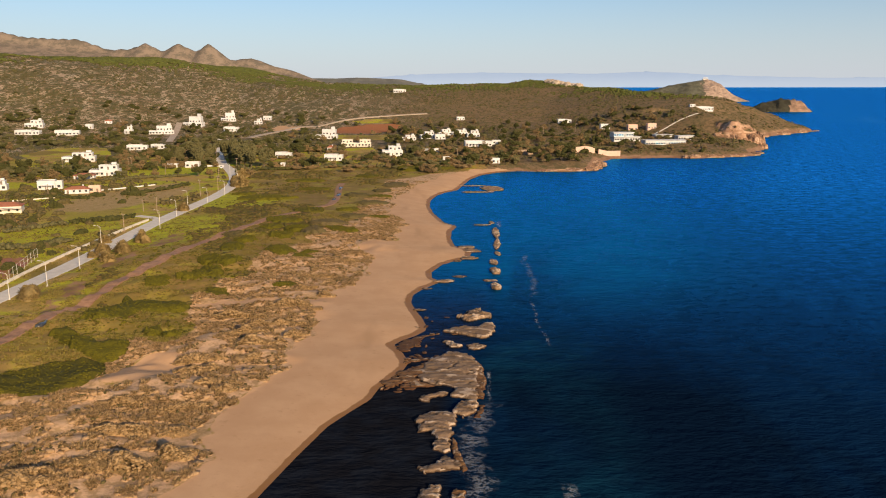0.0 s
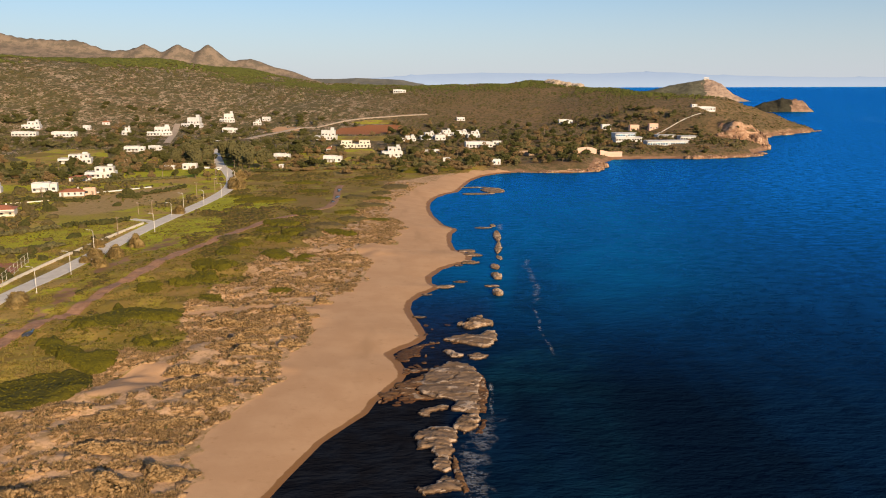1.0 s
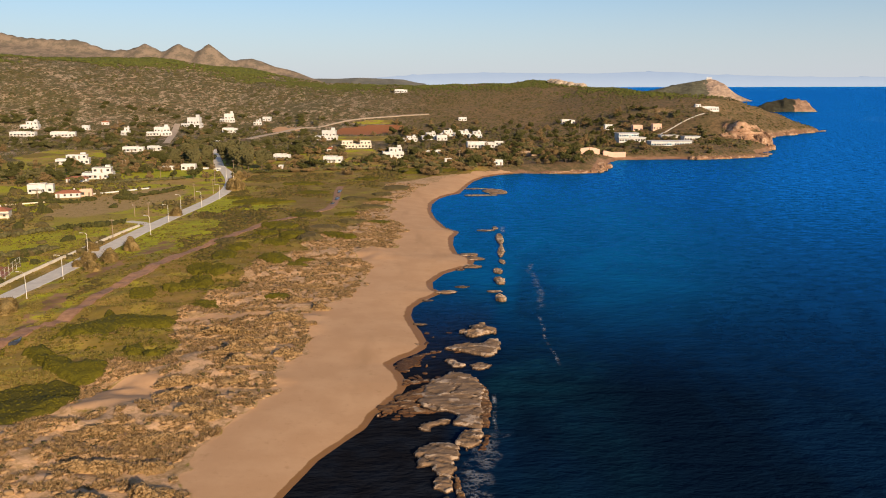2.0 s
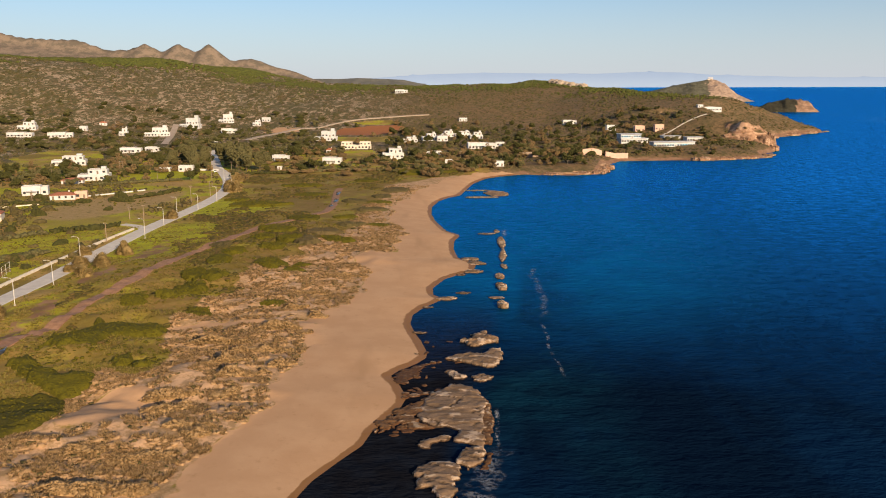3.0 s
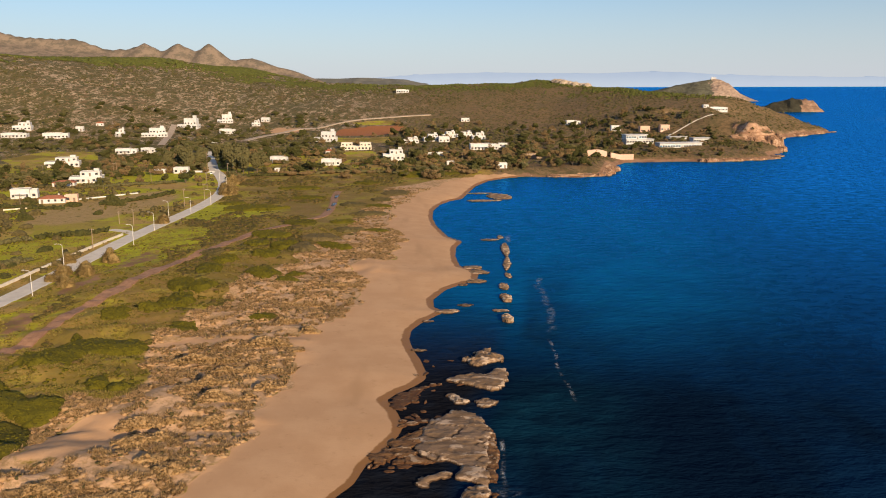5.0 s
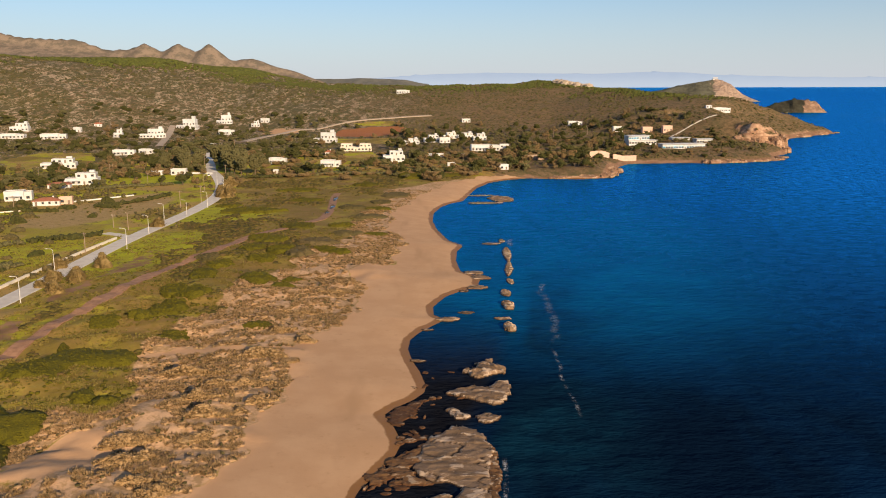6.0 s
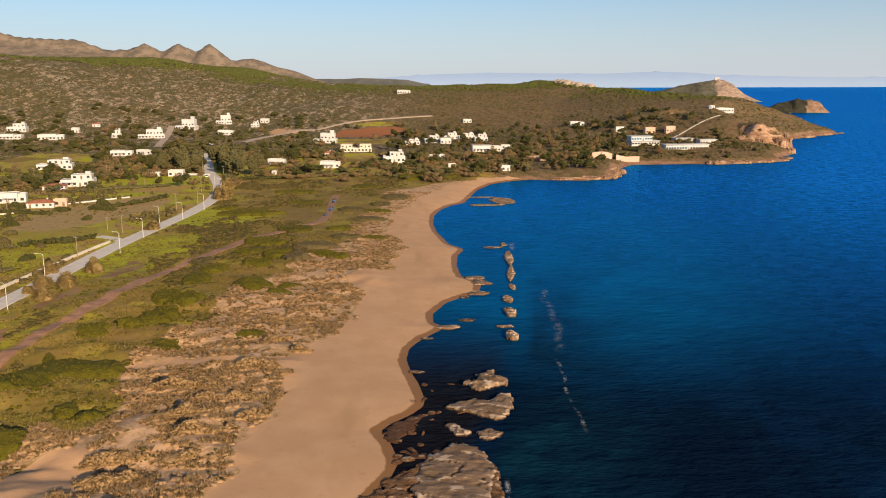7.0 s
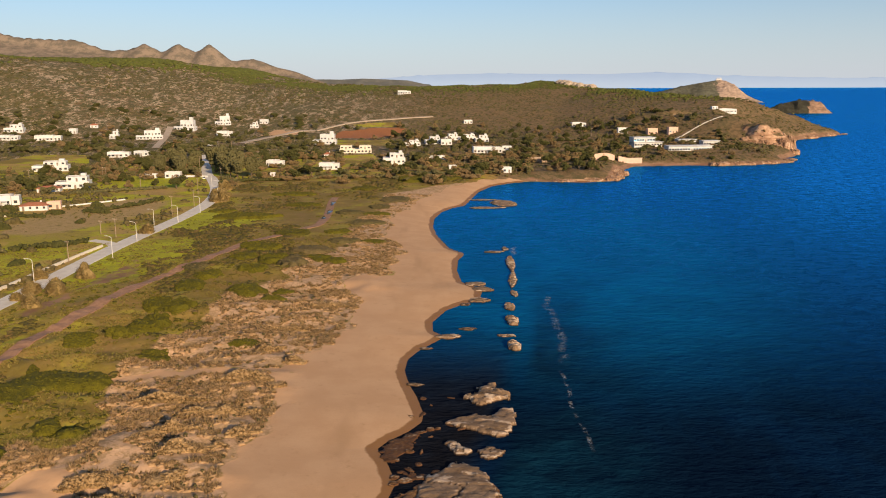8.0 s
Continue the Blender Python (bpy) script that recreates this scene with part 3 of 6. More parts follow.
bearings = np.concatenate([np.arange(-180, -34, 4.0), np.arange(-34, 36, 0.15), np.arange(36, 181, 4.0)])
reaches = spaced(12, 4850, [(90, 0.08), (112, 0.012), (300, 0.0048), (620, 0.0085), (1150, 0.006), (1900, 0.010), (2350, 0.004), (9999, 0.06)])
gx, gy = fan(bearings, reaches, (0.0, -10.0))
gz = height(gx, gy)
gs = inland(gx, gy).ravel()
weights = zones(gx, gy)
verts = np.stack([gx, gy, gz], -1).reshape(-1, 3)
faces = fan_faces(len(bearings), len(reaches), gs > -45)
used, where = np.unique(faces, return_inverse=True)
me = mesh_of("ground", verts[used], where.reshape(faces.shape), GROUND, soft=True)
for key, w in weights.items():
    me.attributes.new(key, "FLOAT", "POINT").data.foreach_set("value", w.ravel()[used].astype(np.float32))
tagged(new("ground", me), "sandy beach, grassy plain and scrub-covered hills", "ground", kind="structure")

wb = np.concatenate([np.arange(-180, -30, 5.0), np.arange(-30, 38, 0.5), np.arange(38, 180, 5.0), [180.0]])
wr = spaced(0.5, 4960, [(4, 0.9), (150, 0.08), (700, 0.02), (9999, 0.04)])
wx, wy = fan(wb, wr, (0.0, 20.0))
out = np.hypot(wx, wy - 20)
wz = 60.0 * np.clip((out - 1900) / 3060, 0, None) ** 2
ws = inland(wx, wy).ravel()
# weight of the painted sky blue, by distance from the start
far_sheen = np.clip((out - 160 - 0.25 * np.clip(wx - 30, 0, 120)) / 330, 0, 1) ** 0.9
bay = smooth(135, 40, np.abs(wx - 54) + 0.25 * np.abs(wy - 400)) * smooth(170, 300, wy) * smooth(760, 560, wy)
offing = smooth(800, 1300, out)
REEF_LINE = [(-5, 60), (4, 100), (6, 125), (8, 150), (12, 178), (19, 200), (24, 225), (30, 250), (34, 285), (41, 335), (42, 375)]
reef_side = side(wx, wy, np.array(REEF_LINE, float), np.array([(900, 600), (900, 0)], float))
lagoon = smooth(3, -3, reef_side) * (wy < 400) * (1 - smooth(195, 270, wy))
shoal = smooth(2, 8, reef_side) * smooth(48, 14, reef_side) * smooth(380, 200, wy) * (0.7 + 0.5 * fbm(wx, wy, 30, 3, 61))
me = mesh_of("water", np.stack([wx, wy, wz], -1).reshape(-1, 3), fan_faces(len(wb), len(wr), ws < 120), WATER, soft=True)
for key, w in (("sky_sheen", far_sheen), ("lagoon", lagoon), ("shoal", shoal), ("bay", bay), ("offing", offing)):
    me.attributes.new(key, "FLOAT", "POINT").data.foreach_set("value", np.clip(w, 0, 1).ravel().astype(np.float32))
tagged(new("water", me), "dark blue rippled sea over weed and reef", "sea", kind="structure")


# ---- far capes, islet and the range across the water ----
def cape(name, line, depth, material, seed, label, category, back=0.6, fall=1.0, ragged=0.22):
    """A long rock hill under a skyline of (x, y, base, top) stations."""
    line = np.array(line, float)
    n, m = 90, 26
    k = np.linspace(0, len(line) - 1, n)
    x, y, base, top = (np.interp(k, np.arange(len(line)), line[:, c]) for c in range(4))
    v = np.linspace(-1, 1, m)
    u = np.where(v < 0, -np.abs(v) ** fall, np.abs(v))
    dx, dy = line[-1, 0] - line[0, 0], line[-1, 1] - line[0, 1]
    ln = math.hypot(dx, dy)
    nx, ny = -dy / ln, dx / ln
    X = x[:, None] + nx * u[None] * depth * np.where(v < 0, 1, back)[None]
    Y = y[:, None] + ny * u[None] * depth * np.where(v < 0, 1, back)[None]
    drop = np.clip(1 - np.abs(v), 0, 1)[None] ** 0.75
    rough = 1 + ragged * fbm(X, Y, depth * 0.7, 5 if ragged > 0.25 else 4, seed)
    Z = base[:, None] - 3 + (top - base + 3)[:, None] * drop * np.where(np.abs(v)[None] < 0.06, 1, rough)
    i, j = np.meshgrid(np.arange(n - 1), np.arange(m - 1), indexing="ij")
    f = np.stack([i * m + j, (i + 1) * m + j, (i + 1) * m + j + 1, i * m + j + 1], -1).reshape(-1, 4)
    me = mesh_of(name, np.stack([X, Y, Z], -1).reshape(-1, 3), f, material, soft=True)
    return tagged(new(name, me), label, category, kind="structure")


def cape_material(name, scrub, rock):
    g = Graph(name, 0.95, 0.1)
    low = g.mix(g.step(g.noise(14, 5, 0.7), 0.4, 0.62), scrub, tuple(v * 1.6 for v in scrub))
    stone = g.mix(g.step(g.noise(16, 5, 0.7, (1, 1, 2.5, 0)), 0.36, 0.64), rock, tuple(v * 0.55 for v in rock))
    bare = g.step(g.math("ADD", g.attr("bare"), g.math("MULTIPLY", g.math("SUBTRACT", g.noise(30, 5, 0.7), 0.5), 1.3)), 0.4, 0.6)
    return g.done(g.mix(bare, low, stone), g.noise(12, 5, 0.7), 5.0, 0.9)


def bare_from(ob, at, width, lowest=0.0):
    me = ob.data
    co = np.empty(len(me.vertices) * 3, np.float32)
    me.vertices.foreach_get("co", co)
    co = co.reshape(-1, 3)
    w = smooth(at - width, at + width, co[:, 0] - 0.6 * (co[:, 2] - lowest))
    me.attributes.new("bare", "FLOAT", "POINT").data.foreach_set("value", w.astype(np.float32))


isle = cape("rocky_islet", [(826, 1935, 0, 2), (842, 1930, 0, 7), (862, 1926, 0, 14), (886, 1924, 0, 24), (912, 1922, 0, 30), (945, 1920, 0, 29), (964, 1918, 0, 25), (974, 1917, 0, 14), (985, 1916, 0, 2)], 40, cape_material("islet_ground", (0.034, 0.032, 0.022), (0.34, 0.215, 0.145)), 5,
            "rocky islet with dark scrub and orange cliffs", "islet", fall=0.75, ragged=0.32)
bare_from(isle, 920, 22)
head = cape("headland", [(700, 2840, 3, 20), (881, 2826, 4, 46), (979, 2824, 5, 68), (1048, 2824, 5, 79), (1078, 2824, 5, 84), (1098, 2824, 5, 80), (1119, 2824, 5, 70), (1140, 2824, 5, 52), (1161, 2824, 5, 34), (1190, 2824, 5, 20), (1218, 2824, 5, 7)], 110, cape_material("headland_ground", (0.075, 0.072, 0.050), (0.43, 0.31, 0.23)), 9,
            "distant headland with grey scrub and pale cliffs", "headland", fall=0.8)
bare_from(head, 1008, 50, -20)
# grey-green ridge, its base colour dulled to stand for haze
cape("ridge", [(-420, 2600, 30, 70), (-300, 2600, 30, 84), (-246, 2600, 30, 87), (-180, 2600, 30, 86), (-117, 2600, 30, 89), (-40, 2600, 30, 86), (21, 2600, 30, 83), (90, 2600, 20, 68), (140, 2600, 10, 50)], 160, plain_material("grey_scrub", (0.14, 0.135, 0.115), (0.10, 0.10, 0.085), 25.0, depth=1.0), 23,
     "low grey-green ridge beyond the hill", "ridge")
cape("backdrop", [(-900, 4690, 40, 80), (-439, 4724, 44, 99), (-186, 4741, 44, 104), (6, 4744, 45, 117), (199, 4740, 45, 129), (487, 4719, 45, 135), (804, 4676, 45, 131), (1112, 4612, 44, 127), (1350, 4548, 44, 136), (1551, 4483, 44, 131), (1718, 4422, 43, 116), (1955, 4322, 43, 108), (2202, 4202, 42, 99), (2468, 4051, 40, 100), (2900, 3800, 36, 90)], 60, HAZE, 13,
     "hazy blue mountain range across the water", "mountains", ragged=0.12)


# ---- road, wall and terraces ----
def curve_of(line, step):
    """A smooth line through the corners, with a point every step metres, and the directions along it."""
    p = [Vector((*q, 0)) for q in line]
    p = [2 * p[0] - p[1], *p, 2 * p[-1] - p[-2]]
    pts = []
    for a, b, c, d in zip(p, p[1:], p[2:], p[3:]):
        n = max(2, int((c - b).length / step))
        for i in range(n):
            u = i / n
            pts.append(0.5 * (2 * b + (c - a) * u + (2 * a - 5 * b + 4 * c - d) * u * u + (3 * b - a - 3 * c + d) * u ** 3))
    pts.append(p[-2])
    return np.array([(v.x, v.y) for v in pts])


def ribbon(name, centre, offs, lift, material, label="", category="", thick=0.0, gap=None, kind="structure"):
    """A strip of ground covering between two offsets from a line; thick: a wall that high."""
    t = np.gradient(centre, axis=0)
    t /= np.linalg.norm(t, axis=1)[:, None]
    nrm = np.stack([t[:, 1], -t[:, 0]], 1)
    a, b = centre + nrm * offs[0], centre + nrm * offs[1]
    za, zb = height(a[:, 0], a[:, 1]), height(b[:, 0], b[:, 1])
    zz = np.maximum(za, zb) + lift
    n = len(centre)
    bm = bmesh.new()
    rows = []
    for i in range(n):
        ta, tb = (zz[i] + thick, zz[i] + thick) if thick else (za[i] + lift, zb[i] + lift)
        deep = thick + 0.5 if thick else lift + 0.2
        rows.append([bm.verts.new((a[i, 0], a[i, 1], ta - deep)), bm.verts.new((a[i, 0], a[i, 1], ta)), bm.verts.new((b[i, 0], b[i, 1], tb)), bm.verts.new((b[i, 0], b[i, 1], tb - deep))])
    for i in range(n - 1):
        if gap and gap(i):
            continue
        for k in range(3):
            bm.faces.new((rows[i][k], rows[i + 1][k], rows[i + 1][k + 1], rows[i][k + 1]))
    bmesh.ops.recalc_face_normals(bm, faces=bm.faces)
    me = bpy.data.meshes.new(name)
    bm.to_mesh(me)
    bm.free()
    me.materials.append(material)
    return tagged(new(name, me), label, category, kind=kind)


road_line = curve_of(ROAD, 3.0)
road = ribbon("road", road_line, (-3.6, 3.6), 0.10, ASPHALT, "pale worn asphalt two-lane coast road", "road")
for off in (-3.25, 3.25):
    ribbon("trim", road_line, (off - 0.16, off + 0.16), 0.115, PAINT, "white painted road edge line", "road marking")
for i in range(4, len(road_line) - 4, 4):
    ribbon("lane_dash", road_line[i:i + 2], (-0.1, 0.1), 0.115, PAINT).parent = road
wall_line = curve_of([(-132, 190), (-127.5, 240), (-126.5, 276), (-123.8, 310), (-119.8, 349), (-116.5, 375)], 3.0)
ribbon("trim", wall_line, (-0.3, 0.3), 0.02, CREAM, "low pale roadside wall", "wall", thick=0.9)
side_line = curve_of([(-113, 378), (-118, 384), (-126, 389)], 3.0)
ribbon("road", side_line, (-2.2, 2.2), 0.06, ASPHALT, "short pale side road at the junction", "road")
ribbon("trim", curve_of([(-190, 470), (-170, 486), (-150, 505)], 4.0), (-0.25, 0.25), 0.0, PLASTER, "low white garden wall", "wall", thick=0.7)
ribbon("trim", curve_of([(-236, 430), (-215, 436), (-186, 455)], 4.0), (-0.25, 0.25), 0.0, CREAM, "low cream garden wall", "wall", thick=0.6)
ribbon("trim", curve_of([(-203, 823), (-188, 826), (-174, 830)], 6.0), (-0.3, 0.3), 0.0, PLASTER, "long white boundary wall", "wall", thick=1.2)
ribbon("trim", curve_of([(-165, 606), (-145, 607), (-128, 604)], 4.0), (-0.25, 0.25), 0.0, PLASTER, "white boundary wall beside the road", "wall", thick=1.2)
ribbon("trim", curve_of([(-18, 676), (-8, 675), (2, 676)], 4.0), (-0.25, 0.25), 0.0, PLASTER, "white garden wall before a villa", "wall", thick=1.4)
ribbon("path", curve_of(LANES[0], 4.0), (-3.4, 3.4), 0.5, LANE, "pale hillside lane", "lane")
ribbon("path", curve_of(LANES[1], 5.0), (-2.0, 2.0), 0.6, LANE, "pale hillside lane above the red field", "lane")
ribbon("path", curve_of(LANES[2], 4.0), (-3.2, 3.2), 0.5, LANE, "pale concrete lane between villas", "lane")
ribbon("path", curve_of([(262, 838), (288, 862), (312, 874), (330, 882)], 4.0), (-1.0, 1.0), 0.3, CREAM, "pale footpath up the bluff", "path")
tagged(ribbon("terrace_wall", curve_of([(152, 690), (160, 693), (171, 697)], 3.0), (-0.5, 0.5), -1.0, PINK, thick=5.5, kind=""), "pinkish plastered terrace wall above the shore", "wall")
tagged(ribbon("terrace_wall", curve_of([(176, 704), (186, 708), (197, 709)], 3.0), (-0.5, 0.5), -1.0, PINK, thick=5.0, kind=""), "pinkish plastered terrace wall above the shore", "wall")

track_line = curve_of(TRACK[1:], 2.5)
ribbon("track", track_line, (-1.9, 1.9), 0.22, plain_material("red_earth", (0.31, 0.175, 0.105), (0.22, 0.118, 0.070), 1.6, depth=0.08), "reddish brown rutted dirt track through the meadow", "track")
# sports court with its mesh fence
court = ribbon("court", curve_of([(-134, 262), (-137, 280), (-140, 296)], 3.0), (-7, 5), 0.06, plain_material("court_surface", (0.30, 0.12, 0.07), (0.25, 0.10, 0.06), 2.0), "worn red sports court", "court")
fence = tagged(new("fence"), "grey steel fence posts round a sports court", "fence")
for i in range(9):
    for dx in (-8.5, 6.5):
        x, y = -134 - 0.17 * 4.5 * i + dx, 260 + 4.5 * i
        bm = bmesh.new()
        rod(bm, (x, y, lie(x, y) - 0.2), (x, y, lie(x, y) + 3.6), 0.06, 0.05, 6)
        part("post", bm, STEEL, fence)
        if i < 8:
            bm = bmesh.new()
            for k in (0.4, 1.9, 3.5):
                rod(bm, (x, y, lie(x, y) + k), (x - 0.765, y + 4.5, lie(x - 0.765, y + 4.5) + k), 0.035, 0.035, 4)
            part("rail", bm, STEEL, fence)



# ---- houses: x, y, width, height, kind, turn ----

UPHILL = [(-382, 887, 17.9, 8.3, "two", 8), (-374, 850, 22.9, 4.6, "flat", 5), (-337, 857, 23.1, 5.2, "flat", 12), (-331, 903, 7.3, 4.9, "flat", -5), (-322, 938, 7.6, 4.4, "tile", 10), (-285, 888, 8.4, 8.4, "two", 0), (-252, 894, 25.5, 9.7, "two", 14), (-239, 977, 22.6, 11.9, "two", -6), (-209, 1038, 18.3, 11.3, "two", 10), (-190, 953, 16.2, 5.2, "flat", 0), (-169, 1018, 9.7, 6.9, "two", 5), (-162, 1043, 9.9, 5, "flat", -8), (6, 1204, 18.1, 4.9, "flat", 0), (80, 1018, 9.8, 4.2, "flat", 4)]
PLAIN = [(-247, 643, 23.7, 7.4, "two", 12), (-196, 551, 18.9, 7.6, "two", 10), (-231, 737, 17.1, 4.5, "flat", 6), (-216, 747, 11.7, 4.1, "flat", -10), (-206, 487, 13.4, 5.3, "flat", 14), (-204, 536, 12.5, 3.3, "tile", 10), (-184, 470, 12.9, 3.9, "tile", 12), (-176, 475, 6.5, 3.9, "pink", 12), (-236, 483, 13.2, 5.9, "two", 14), (-192, 399, 14.9, 5, "porch", 14), (-165, 601, 8.3, 2.5, "flat", 0), (-150, 600, 9.9, 4.1, "flat", 0)]
CENTRE = [(-72, 838, 21.9, 10.4, "two", -4), (-38, 760, 27.3, 6.3, "cream", 0), (-4, 684, 17.1, 8.6, "two", 4), (-51, 646, 14.3, 4.9, "flat", -4), (-59, 728, 6, 4.5, "tile", 0), (-94, 672, 12.5, 4.6, "flat", -8), (-85, 604, 3.3, 2.1, "flat", 0), (30, 710, 13.8, 2.5, "flat", 6), (39, 645, 5.9, 2.3, "flat", 0), (75, 618, 6.5, 3.9, "flat", 4), (108, 678, 12.4, 3.3, "stone", 0)]
ROW = [(12, 815, 14.7, 5.6, "two", 6), (32, 832, 15, 7.5, "two", 8), (44, 825, 10.3, 5.2, "flat", 5), (52, 874, 14.5, 6.7, "two", 8), (68, 873, 16.9, 6.1, "two", 5), (80, 849, 13, 7.1, "two", 3), (76, 754, 25.2, 5.3, "flat", 2), (94, 768, 8, 3.7, "flat", 2)]
SHOREFRONT = [(222, 776, 26.2, 8.2, "slab", 6), (252, 752, 39.3, 4.8, "slab", 4), (270, 812, 17.2, 2.3, "slab", 4), (284, 788, 15.6, 4.4, "slab", 6), (258, 881, 10.5, 6.2, "pink", 5), (275, 868, 9.8, 6.1, "pink", 5), (368, 1003, 7, 3.5, "flat", 8), (387, 1012, 25.5, 5, "flat", 8), (230, 892, 10, 5.6, "flat", 3), (203, 978, 16.4, 4.8, "flat", 0)]
SHARED = {}


def shared_box(name, w, d, h, material, bevel=0.0):
    key = (name, round(w, 2), round(d, 2), round(h, 2), material.name)
    if key not in SHARED:
        bm = bmesh.new()
        box(bm, 0, 0, 0, w, d, h, bevel)
        me = bpy.data.meshes.new(name)
        bm.to_mesh(me)
        bm.free()
        me.materials.append(material)
        SHARED[key] = me
    return SHARED[key]


def opening(parent, name, x, y, z, w, h, facing, shutter=None):
    """A window or door: a frame proud of the wall with its pane set back."""
    bm = bmesh.new()
    t = 0.12
    for bx, bz, bw, bh in ((0, 0, w, t), (0, h - t, w, t), (-w / 2 + t / 2, 0, t, h), (w / 2 - t / 2, 0, t, h)):
        box(bm, bx, 0, bz, bw, 0.16, bh)
    key = (name, round(w, 1), round(h, 1))
    if key not in SHARED:
        me = bpy.data.meshes.new(name)
        bm.to_mesh(me)
        me.materials.append(FRAME)
        SHARED[key] = me
    bm.free()
    ob = part_of(name, SHARED[key], parent)
    ob.matrix_local = pose(x, y, z, 0, 0, facing)
    pane = part_of("pane" if name == "window" else "panel", shared_box("pane", w - 2 * t, 0.08, h - 2 * t, PANE if name == "window" else FRAME), ob)
    pane.location = (0, 0, t)
    return ob


def block(house, x, y, z, w, d, h, material, doors=1, gaps=3.0, rim=0.5, glass=1.7):
    """One storey block: walls, a flat roof sunk behind a parapet, and openings."""
    bm = bmesh.new()
    box(bm, x, y, z - 1.5, w, d, h + 1.5)
    part("wall", bm, material, house)
    bm = bmesh.new()
    for bx, by, bw, bd in ((0, -d / 2 + 0.12, w + 0.08, 0.24), (0, d / 2 - 0.12, w + 0.08, 0.24), (-w / 2 + 0.12, 0, 0.24, d - 0.48), (w / 2 - 0.12, 0, 0.24, d - 0.48)):
        box(bm, x + bx, y + by, z + h, bw, bd, rim)
    part("parapet", bm, material, house)
    bm = bmesh.new()
    box(bm, x, y, z + h, w - 0.5, d - 0.5, 0.1)
    part("roof", bm, CONCRETE, house)
    n = max(1, int(w / gaps))
    for i in range(n):
        px = x - w / 2 + w * (i + 0.5) / n
        if doors and i == n // 2:
            opening(house, "door", px, y - d / 2 - 0.03, z + 0.05, 1.1, 2.15, 0)
        else:
            opening(house, "window", px, y - d / 2 - 0.03, z + 0.95, glass, min(1.5, h - 1.45), 0)
    for i in range(max(1, int(d / 4))):
        opening(house, "window", x + w / 2 + 0.03, y - d / 2 + d * (i + 0.5) / max(1, int(d / 4)), z + 0.95, 1.1, min(1.25, h - 1.5), 90)


def pergola(house, x, y, z, w, d, h, material):
    for i in range(max(2, int(w / 3)) + 1):
        bm = bmesh.new()
        box(bm, x - w / 2 + w * i / max(2, int(w / 3)), y - d, z - 1.0, 0.3, 0.3, h + 1.0)
        part("post", bm, material, house)
    bm = bmesh.new()
    box(bm, x, y - d / 2, z + h, w + 0.5, d + 0.4, 0.22, 0.03)
    part("porch_roof", bm, material, house)


def hip_roof(house, x, y, z, w, d, rise):
    bm = bmesh.new()
    o = 0.45
    c = [bm.verts.new((x + sx * (w / 2 + o), y + sy * (d / 2 + o), z)) for sx, sy in ((-1, -1), (1, -1), (1, 1), (-1, 1))]
    e = [bm.verts.new((v.co.x, v.co.y, z - 0.15)) for v in c]
    k = min(w, d) / 2
    r = [bm.verts.new((x + s * max(w / 2 - k, 0.2), y, z + rise)) for s in (-1, 1)]
    for f in ((c[0], c[1], r[1], r[0]), (c[1], c[2], r[1]), (c[2], c[3], r[0], r[1]), (c[3], c[0], r[0]), tuple(e[::-1])):
        bm.faces.new(f)
    for i in range(4):
        bm.faces.new((e[i], e[(i + 1) % 4], c[(i + 1) % 4], c[i]))
    roof = part("roof", bm, TILE, house, "red clay tile roof")
    bm = bmesh.new()
    box(bm, x + w * 0.22, y + d * 0.12, z + 0.2, 0.7, 0.7, rise + 0.5, 0.04)
    part("chimney", bm, PLASTER, roof)


WORDS = {"two": "white two-storey flat-roofed villa among trees", "flat": "low white flat-roofed house with dark windows", "tile": "small house with a red clay tile roof",
         "pink": "pinkish plastered house with a flat roof", "porch": "house with a tiled roof and a pillared porch", "cream": "long cream two-storey villa behind a lawn", "stone": "low field-stone building near the shore", "slab": "long modern white villa with slab roofs"}


